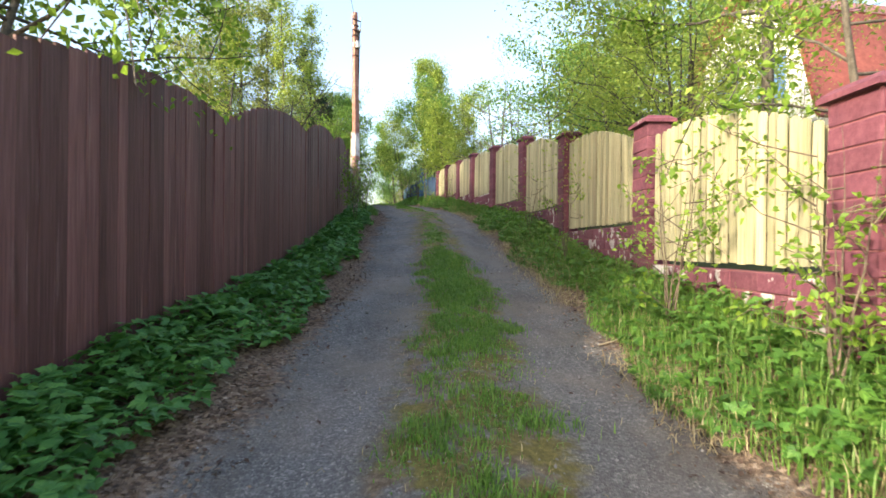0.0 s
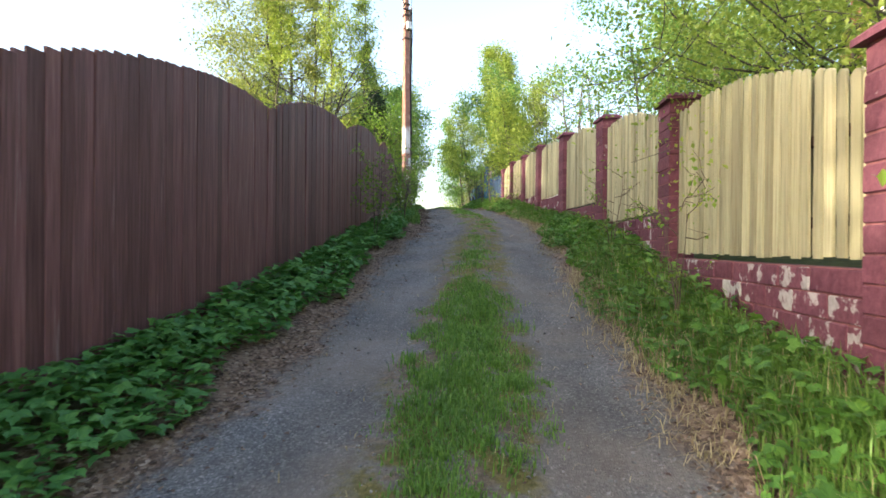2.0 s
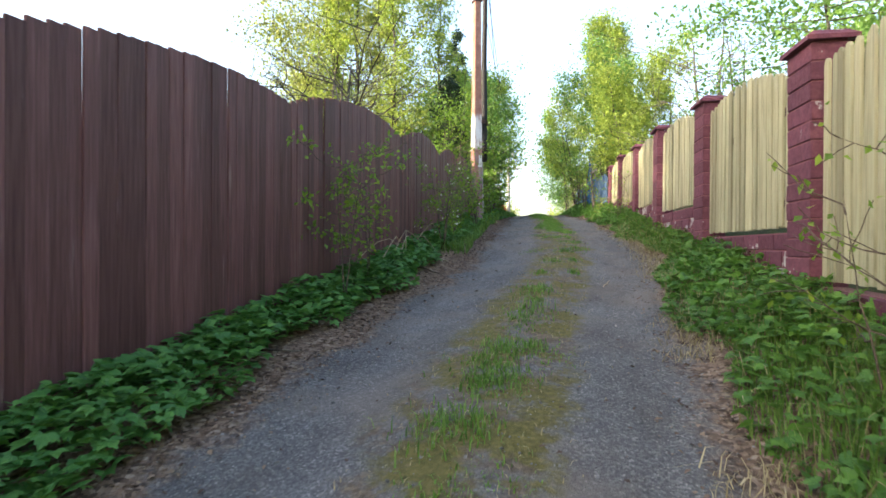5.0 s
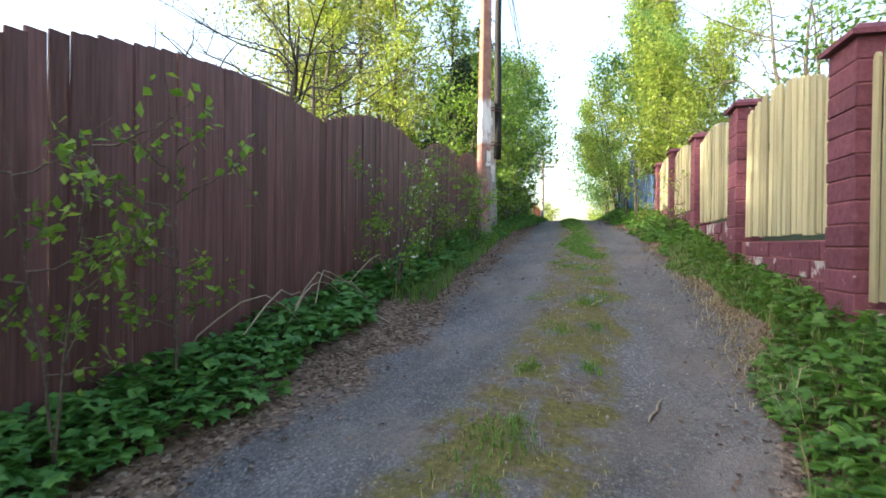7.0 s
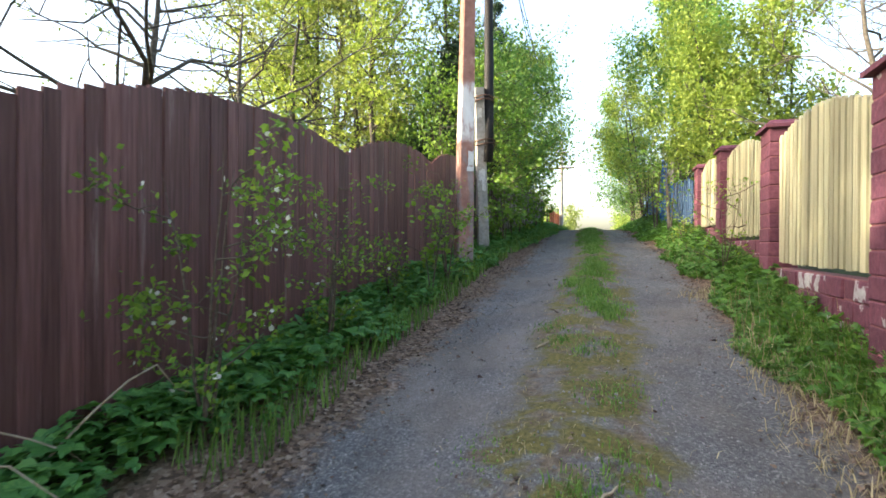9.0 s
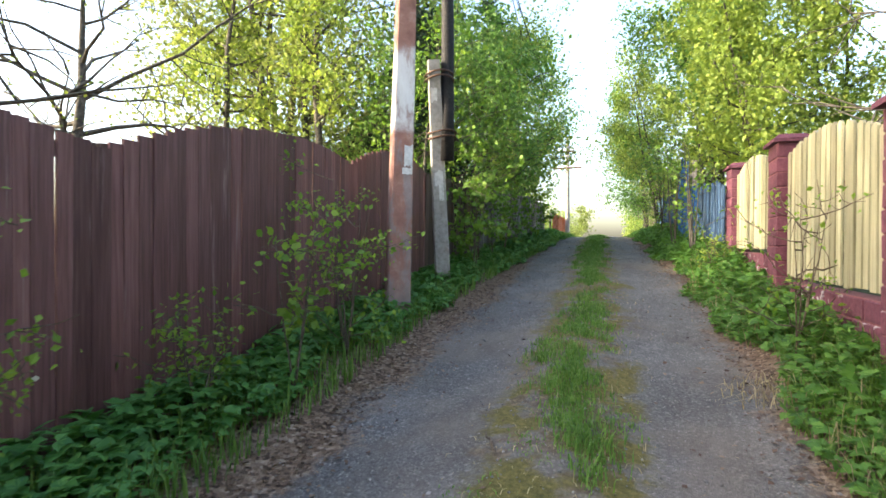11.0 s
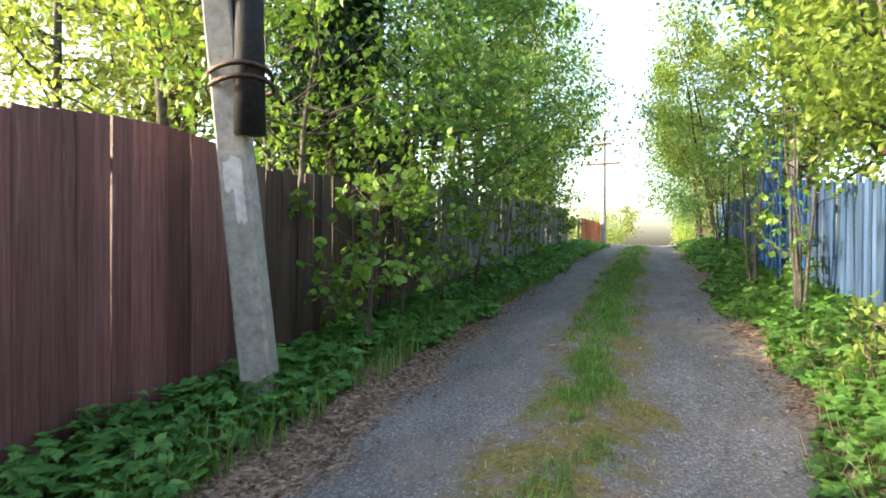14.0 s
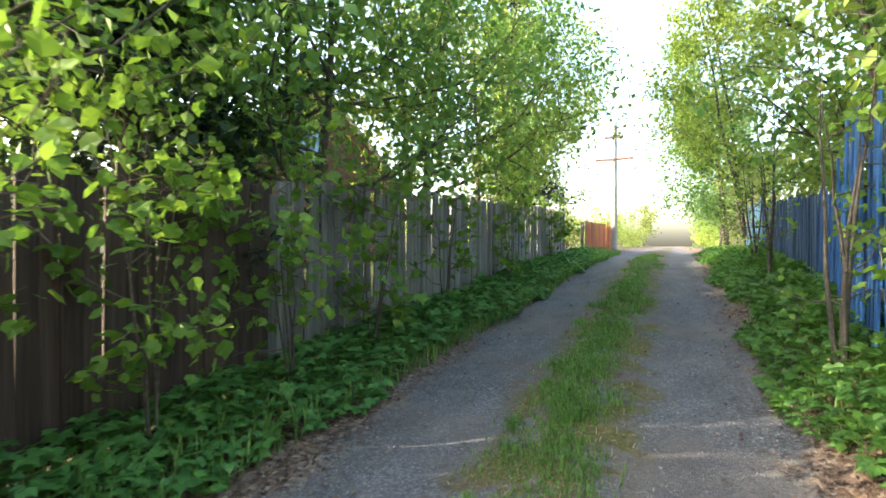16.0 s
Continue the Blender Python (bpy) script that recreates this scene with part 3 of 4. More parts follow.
def right_fence():
    blocks = [block_mesh("block", PX, PW, COURSE - 0.008, MAROON, s) for s in range(4)]
    core_w = 0.02
    cap = cap_mesh()
    for y, zt in PILLARS:
        yc = y + PW / 2
        x = float(right_x(yc)) + PX / 2 - 0.02
        z0 = float(gz(x - 0.1, yc)) - 0.12
        n = int(round((zt - 0.085 - z0) / COURSE))
        z0 = zt - 0.085 - n * COURSE
        p = thing("block_pillar", (x, yc, z0), "maroon painted split-block gate pillar with flat cap", "pillar", "pillars of the cream fence")
        turn = heading(right_x, yc) - 90
        part("core", bm_mesh("core", box_bm(PX - core_w, PW - core_w, n * COURSE, (0, 0, n * COURSE / 2)), MORTAR), p, "", pose(x, yc, z0, 0, 0, turn))
        for i in range(n):
            part("block", blocks[int(rng.integers(4))], p, "", pose(x + rng.normal(0, 0.002), yc, z0 + i * COURSE, 0, 0, turn + 180 * int(rng.integers(2))))
        part("cap", cap, p, "", pose(x, yc, zt - 0.085, 0, 0, turn))
    pk = [board_mesh("picket", w, 0.022, CREAM, "round") for w in (0.088, 0.098)]
    pbl = [block_mesh("block", 0.2, 0.385, COURSE - 0.008, FLAKING, 10 + s) for s in range(3)]
    for (ya, za), (yb, zb), zbot in zip(PILLARS, PILLARS[1:], BOTTOMS):
        a, b = ya + PW + 0.015, yb - 0.015
        mid = (a + b) / 2
        xm = float(right_x(mid)) + 0.1
        f = thing("cream_fence", (xm, mid, zbot), "cream-yellow painted picket panel with arched top", "fence", "cream picket fences")
        y = a + 0.05
        turn = heading(right_x, mid)
        while y < b - 0.03:
            s = (y - a) / (b - a)
            top = za - 0.2 + (zb - za) * s * 0.92 + 0.17 * math.sin(math.pi * min(1, max(0, s)))
            k = int(rng.random() < 0.5)
            z0 = zbot + rng.normal(0, 0.006)
            x = float(right_x(y)) + 0.07
            part("picket", pk[k], f, "", pose(x + rng.normal(0, 0.004), y, z0, rng.normal(0, 0.3), rng.normal(0, 0.35), turn + rng.normal(0, 1.2)) @ Matrix.Diagonal((1, 1, top - z0, 1)))
            if y + 0.064 < b - 0.03:
                part("picket", pk[0], f, "", pose(float(right_x(y + 0.064)) + 0.155, y + 0.064, z0 + 0.01, 0, rng.normal(0, 0.3), turn) @ Matrix.Diagonal((1, 1, top - z0 - 0.03, 1)))
            y += 0.128
        for zz in (zbot + 0.22, za - 0.45):
            part("rail", bm_mesh("rail", box_bm(0.03, b - a, 0.07, bevel=0.004), RAILWOOD), f, "", pose(xm + 0.003, mid, zz, 0, 0, turn - 90))
        zg = float(min(gz(xm - 0.1, a), gz(xm - 0.1, b))) - 0.1
        n = max(1, int(math.ceil((zbot - 0.05 - zg) / COURSE)))
        w = thing("plinth_wall", (xm, mid, zbot - 0.05 - n * COURSE), "low block plinth wall, maroon paint flaking to pale stone", "low wall", "plinth walls of the cream fence")
        z0 = zbot - 0.05 - n * COURSE
        part("core", bm_mesh("core", box_bm(0.18, b - a + 0.02, n * COURSE - 0.004, (0, 0, n * COURSE / 2)), MORTAR), w, "", pose(xm + 0.03, mid, z0, 0, 0, turn - 90))
        for i in range(n):
            y = a + 0.19 - (0.2 if i % 2 else 0.0)
            while y < b - 0.1:
                yy = min(max(y, a + 0.19), b - 0.19)
                part("block", pbl[int(rng.integers(3))], w, "", pose(float(np.interp(yy, (a, b), (right_x(a), right_x(b)))) + 0.13 + rng.normal(0, 0.004), yy, z0 + i * COURSE, 0, 0, turn - 90))
                y += 0.395


right_fence()


# ---- poles and cables ----
def tapered_post(name, w0, w1, h, mat, n=4, chamfer=0.14):
    """A tapered square post with chamfered corners, in many lifts so that its faces are not dead flat."""
    bm = bmesh.new()
    r = random.Random(name)
    c = chamfer
    shape = [(-1 + c, -1), (1 - c, -1), (1, -1 + c), (1, 1 - c), (1 - c, 1), (-1 + c, 1), (-1, 1 - c), (-1, -1 + c)]
    rings = []
    lifts = 14
    for i in range(lifts + 1):
        s = i / lifts
        w = (w0 + (w1 - w0) * s) / 2
        rings.append([bm.verts.new((x * w + r.uniform(-0.003, 0.003), y * w + r.uniform(-0.003, 0.003), h * s)) for x, y in shape])
    for p, q in zip(rings, rings[1:]):
        for i in range(8):
            bm.faces.new((p[i], p[(i + 1) % 8], q[(i + 1) % 8], q[i]))
    bm.faces.new(rings[0][::-1])
    bm.faces.new(rings[-1])
    return bm_mesh(name, bm, mat)


def insulator_mesh():
    bm = bmesh.new()
    prof = [(0.012, 0), (0.012, 0.06), (0.045, 0.07), (0.05, 0.1), (0.03, 0.12), (0.042, 0.14), (0.03, 0.18), (0.0, 0.19)]
    rings = [[bm.verts.new((r * math.cos(a), r * math.sin(a), z)) for a in np.linspace(0, 2 * math.pi, 9)[:-1]] for r, z in prof[:-1]]
    tip = bm.verts.new((0, 0, 0.19))
    for p, q in zip(rings, rings[1:]):
        for i in range(8):
            bm.faces.new((p[i], p[(i + 1) % 8], q[(i + 1) % 8], q[i]))
    for i in range(8):
        bm.faces.new((rings[-1][i], rings[-1][(i + 1) % 8], tip))
    return bm_mesh("insulator", bm, PORCELAIN, True)


INSULATOR = insulator_mesh()


def sheet(w, h, mat, name="paper", seed=1):
    """A torn paper sheet, facing -y."""
    r = random.Random(seed)
    bm = bmesh.new()
    n = 7
    vs = [[bm.verts.new(((i / (n - 1) - 0.5) * w + (r.uniform(-0.02, 0.02) * w if i in (0, n - 1) else 0), r.uniform(-0.003, 0.0), (j / (n - 1) - 0.5) * h + (r.uniform(-0.12, 0.1) * h if j in (0, n - 1) else 0))) for i in range(n)] for j in range(n)]
    for j in range(n - 1):
        for i in range(n - 1):
            bm.faces.new((vs[j][i], vs[j][i + 1], vs[j + 1][i + 1], vs[j + 1][i]))
    return bm_mesh(name, bm, mat)


def utility_poles():
    base = (-3.83, 24.80, 2.8)
    p = thing("concrete_pole", base, "tapered concrete utility pole with peeling red paint", "utility pole")
    lean = Matrix.Translation(base) @ Vector((-0.2, 0.62, 6.7)).to_track_quat("Z", "Y").to_matrix().to_4x4() @ pose(0, 0, 0, 0, 0, 204)
    part("shaft", tapered_post("shaft", 0.285, 0.165, 9.0, POLEPAINT), p, "", lean)
    for z, dy in ((6.95, 0.0), (7.9, 0.0), (8.35, 0.0)):
        part("band", bm_mesh("band", box_bm(0.25, 0.25, 0.07, bevel=0.01), STEEL), p, "dark steel band", lean @ pose(0, 0, z))
    for z, half in ((7.3, 0.16), (8.1, 0.2), (8.6, 0.22)):
        part("crossarm", bm_mesh("crossarm", box_bm(half * 2, 0.05, 0.05, bevel=0.006), STEEL), p, "", lean @ pose(0, -0.12, z))
        for s in (-1, 1):
            part("insulator", INSULATOR, p, "white porcelain insulator", lean @ pose(s * half, -0.12, z + 0.02))
    part("switch_box", bm_mesh("switch_box", box_bm(0.18, 0.12, 0.3, bevel=0.012), PORCELAIN), p, "pale grey box", lean @ pose(0.02, -0.18, 7.45))
    for k, (x, z, w, h) in enumerate(((0.06, 2.05, 0.1, 0.26), (0.05, 1.86, 0.12, 0.08))):
        nt = part("notice", sheet(w, h, PAPER, "notice", k), p, "torn white paper notice", lean @ pose(x, -0.142 + 0.006 * (z - 2) - 0.004 * k, z))
        for j in range(3 if k < 1 else 0):
            part("print", bm_mesh("print", box_bm(w * (0.7 - 0.12 * j), 0.002, 0.018), INK), nt, "faded blue printing", lean @ pose(x - 0.004, -0.152, z + 0.1 - 0.04 * j))

    base = (-4.34, 27.0, 3.0)
    q = thing("concrete_stub_pole", base, "leaning concrete stub strapped to a black tarred wooden pole", "utility pole")
    lean = Matrix.Translation(base) @ Vector((0.07, -0.46, 3.05)).to_track_quat("Z", "Y").to_matrix().to_4x4() @ pose(0, 0, 0, 0, 0, 24)
    part("stub", tapered_post("stub", 0.235, 0.175, 3.55, CONCRETE), q, "grey concrete stub", lean)
    up = Matrix.Translation((-4.13, 26.68, 5.05)) @ pose(0, 0, 0, 1.0, 0.3, 0)
    pts = [(up @ Vector((0.01 * math.sin(k), 0.008 * math.cos(2 * k), 6.3 * k / 9))) for k in range(10)]
    part("wooden_pole", tube_mesh("wooden_pole", [([pts[0]] + pts + [pts[-1]], [0.002] + [0.105 - 0.004 * k for k in range(10)] + [0.002])], TARWOOD, 12), q, "black tarred round timber")
    for z in (2.42, 2.5, 3.28, 3.35):
        c0 = lean @ Vector((0, 0, z))
        ring = []
        for k in range(19):
            a = 2 * math.pi * k / 18
            ring.append((c0.x + 0.06 + 0.215 * math.cos(a), c0.y + 0.06 + 0.2 * math.sin(a), c0.z + 0.02 * math.sin(a * 2 + z)))
        part("strap", tube_mesh("strap", [(ring, [0.016] * 19)], STEEL, 6), q, "rusty twisted wire strap")
    for k, (x, z, w, h) in enumerate(((0.0, 1.82, 0.13, 0.22), (0.03, 1.62, 0.07, 0.24), (-0.02, 3.05, 0.09, 0.2))):
        part("paper_scrap", sheet(w, h, PAPER, "paper_scrap", 20 + k), q, "torn white paper remains", lean @ pose(x, -0.122 + 0.009 * z - 0.012 * (k == 2), z))

    base = (-9.7, 54.5, 4.1)
    far = thing("wooden_pole", base, "distant grey power pole with crossarms", "utility pole")
    part("shaft", tube_mesh("shaft", [([(base[0], base[1], base[2] + 6.4 * k / 6) for k in range(7)], [0.15 - 0.008 * k for k in range(7)])], CONCRETE, 10), far)
    for z, half in ((4.55, 0.9), (5.6, 0.45)):
        part("crossarm", bm_mesh("crossarm", box_bm(half * 2, 0.1, 0.1, bevel=0.01), RAILWOOD), far, "", pose(base[0], base[1] - 0.14, base[2] + z))
        for s in (-1, -0.5, 0.5, 1):
            part("insulator", INSULATOR, far, "", pose(base[0] + s * half * 0.95, base[1] - 0.14, base[2] + z + 0.04))
    for k, (a, b) in enumerate((((-4.15, 25.2, 11.5), (-9.7 + 0.85, 54.4, 8.85)), ((-3.75, 25.0, 11.05), (-9.7 + 0.42, 54.4, 8.85)), ((-4.05, 26.9, 10.8), (-9.7 - 0.42, 54.4, 8.85)), ((-3.8, 25.0, 10.2), (2.4, -40, 7.5)))):
        a, b = np.array(a), np.array(b)
        pts = [a + (b - a) * s - np.array((0, 0, 1.1 * 4 * s * (1 - s) * 0.6)) for s in np.linspace(0, 1, 24)]
        tagged(new("cable", tube_mesh("cable", [(pts, [0.011] * 24)], WIRE, 5)), "thin black overhead cable hanging from pole", "cable", "overhead cables")


utility_poles()


# ---- houses ----
def gable_house(name, label, at, turn, w, d, wall_h, roof_h, wall_mat, roof_mat, mansard=False):
    """A house with a gable towards its -y side; w across the gable."""
    h = thing(name, at, label, "house")
    m = pose(*at, 0, 0, turn)
    half = w / 2
    if mansard:
        prof = [(-half, 0), (half, 0), (half, wall_h), (half * 0.72, wall_h + roof_h * 0.68), (0, wall_h + roof_h), (-half * 0.72, wall_h + roof_h * 0.68), (-half, wall_h)]
    else:
        prof = [(-half, 0), (half, 0), (half, wall_h), (0, wall_h + roof_h), (-half, wall_h)]
    bm = bmesh.new()
    fr = [bm.verts.new((x, 0, z)) for x, z in prof]
    bk = [bm.verts.new((x, d, z)) for x, z in prof]
    bm.faces.new(fr)
    bm.faces.new(bk[::-1])
    for i in range(len(prof)):
        j = (i + 1) % len(prof)
        bm.faces.new((fr[i], bk[i], bk[j], fr[j]))
    part("wall", bm_mesh("wall", bm, wall_mat), h, "", m)
    top = [p for p in prof[2:]]
    for (xa, za), (xb, zb) in zip(top, top[1:]):
        a, b = Vector((xa, 0, za)), Vector((xb, 0, zb))
        e = (b - a).normalized()
        nrm = Vector((e.z, 0, -e.x))
        nrm = nrm if nrm.z > 0 else -nrm
        bm = bmesh.new()
        a2, b2 = a - e * (0.25 if za == wall_h else 0.0), b + e * (0.25 if zb == wall_h else 0.0)
        q = [a2 + nrm * 0.02, b2 + nrm * 0.02, b2 + nrm * 0.12, a2 + nrm * 0.12]
        f0 = [bm.verts.new(v + Vector((0, -0.4, 0))) for v in q]
        f1 = [bm.verts.new(v + Vector((0, d + 0.4, 0))) for v in q]
        bm.faces.new(f0)
        bm.faces.new(f1[::-1])
        for i in range(4):
            bm.faces.new((f0[i], f1[i], f1[(i + 1) % 4], f0[(i + 1) % 4]))
        roof = part("roof", bm_mesh("roof", bm, roof_mat), h, "", m)
        for k in range(int(d / 0.5)):
            c = (a2 + b2) / 2 + nrm * 0.13 + Vector((0, 0.25 + 0.5 * k, 0))
            part("seam", bm_mesh("seam", box_bm((b2 - a2).length, 0.03, 0.03), roof_mat), roof, "", m @ Matrix.Translation(c) @ e.to_track_quat("X", "Z").to_matrix().to_4x4())
    zc = wall_h + roof_h * 0.32
    for xw in ((-w * 0.16, w * 0.16) if mansard else (0,)):
        win = part("window", bm_mesh("window", box_bm(0.8, 0.06, 1.1, bevel=0.01), FRAMEBLUE), h, "blue-framed window", m @ pose(xw, -0.02, zc))
        g = Mat("window_glass", 0.08, spec=0.5).colour((0.05, 0.07, 0.09)).m
        for s in (-1, 1):
            part("pane", bm_mesh("pane", box_bm(0.3, 0.012, 0.95), g), win, "", m @ pose(xw + s * 0.19, -0.058, zc))
    return h


gable_house("cottage", "white cottage with red-brown metal mansard roof behind trees", (7.4, 13.7, 1.5), -80, 4.6, 7, 2.6, 3.2, WHITEWALL, ROOFRED, True)
gable_house("shed_house", "dark timber garden house with steep roof behind trees", (-13.5, 38.5, 3.9), 38, 5.0, 6, 2.4, 3.2, DARKWOOD, ROOFGREY)
gable_house("grey_roofed_house", "small house with pale grey roof beyond blue fence", (8.5, 40.0, 4.2), 35, 6.0, 7, 2.6, 2.0, WHITEWALL, ROOFGREY)


# ---- trees and shrubs ----
def grow(r, base, height, spread, limbs, trunk_r, start, stems=1, lean=(0, 0), shape="round", droop=0.0, twigs=4):
    """Trunk, limbs and twigs as tapered paths, and the points on the twigs where leaves sit."""
    paths, spots = [], []
    base = np.array(base, float)
    for s in range(stems):
        a0 = r.uniform(0, 2 * np.pi)
        out = np.array([np.cos(a0), np.sin(a0), 0]) * (spread * 0.35 if stems > 1 else 0.0)
        h = height * (r.uniform(0.7, 1.0) if stems > 1 else 1.0)
        n = 9
        ks = np.linspace(0, 1, n)
        wig = np.cumsum(r.normal(0, 0.02 * h / 3, (n, 2)), 0)
        pts = base + np.stack([out[0] * ks + lean[0] * ks**1.5 + wig[:, 0] * (ks > 0), out[1] * ks + lean[1] * ks**1.5 + wig[:, 1] * (ks > 0), h * ks], -1)
        rad = trunk_r * (1 - 0.88 * ks) / (1 if stems == 1 else 1.3)
        paths.append((pts, rad))
        for k in range(max(2, limbs // stems)):
            f = start + (0.97 - start) * (k + r.uniform(0, 1)) / max(2, limbs // stems)
            p0 = np.array([np.interp(f, ks, pts[:, i]) for i in range(3)])
            rel = (f - start) / (1 - start)
            reach = spread * {"round": 0.45 + 0.75 * math.sin(math.pi * min(1, rel * 0.8 + 0.2)), "column": 0.9 - 0.6 * rel, "spire": 1.05 - 0.95 * rel, "fan": 0.7 + 0.3 * rel}[shape] * r.uniform(0.65, 1.15)
            a = r.uniform(0, 2 * np.pi)
            rise = r.uniform(0.15, 0.75) * (1 - droop) - droop * 0.5
            m = 6
            t = np.linspace(0, 1, m)
            d = np.array([np.cos(a), np.sin(a), 0])
            lp = p0 + np.outer(t, d) * reach + np.outer(t**1.3, [0, 0, 1]) * reach * rise + np.cumsum(r.normal(0, reach * 0.035, (m, 3)), 0) * (t > 0)[:, None]
            r0 = max(0.006, float(np.interp(f, ks, rad)) * 0.55)
            paths.append((lp, r0 * (1 - 0.85 * t)))
            for _ in range(twigs):
                g = r.uniform(0.25, 1.0)
                q0 = np.array([np.interp(g, t, lp[:, i]) for i in range(3)])
                dv = d * r.uniform(0.1, 1) + r.normal(0, 0.6, 3) + np.array([0, 0, 0.25 - droop])
                ln = reach * r.uniform(0.22, 0.5)
                tp = q0 + np.outer(np.linspace(0, 1, 4), dv / np.linalg.norm(dv)) * ln + np.cumsum(r.normal(0, ln * 0.05, (4, 3)), 0)
                tp[0] = q0
                paths.append((tp, r0 * 0.3 * np.array([1, 0.75, 0.5, 0.25]) + 0.0015))
                spots.append(tp)
            spots.append(lp[2:])
    return paths, spots


def tree(name, label, category, base_xy, height, spread, leaves, size, mat, seed, limbs=16, trunk_r=0.12, start=0.25, stems=1, lean=(0, 0), shape="round", droop=0.0, loose=0.12, template=SMALL, bark=None, blossom=0, twigs=4, group=""):
    r = np.random.default_rng(seed)
    if template is SMALL:
        leaves = int(leaves * (1.8 if base_xy[1] < 26 else 1.2))
    x, y = base_xy
    z = float(gz(x, y)) - 0.05
    root = thing(name, (x, y, z), label, category, group)
    paths, spots = grow(r, (x, y, z), height, spread, limbs, trunk_r, start, stems, lean, shape, droop, twigs)
    part("trunk", tube_mesh("trunk", paths, bark or BARK, 5), root)
    idx = r.integers(0, len(spots), leaves)
    f = r.uniform(0, 1, leaves)
    pts = np.empty((leaves, 3))
    for i, s in enumerate(spots):
        sel = idx == i
        ff = f[sel] * (len(s) - 1)
        lo = np.minimum(ff.astype(int), len(s) - 2)
        pts[sel] = s[lo] + (s[lo + 1] - s[lo]) * (ff - lo)[:, None]
    pts += r.normal(0, loose, (leaves, 3))
    keep = pts[:, 2] > gz(pts[:, 0], pts[:, 1]) + 0.1
    pts = pts[keep]
    part("crown", scatter("crown", r, pts, size * r.uniform(0.55, 1.25, len(pts)), template, mat, 0.75, -0.2), root)
    if blossom:
        b = pts[r.integers(0, len(pts), blossom)] + r.normal(0, 0.03, (blossom, 3))
        part("blossom", scatter("blossom", r, b, 0.035 * r.uniform(0.7, 1.3, blossom), BROAD, BLOSSOM, 0.9), root, "white spring blossom")
    return root


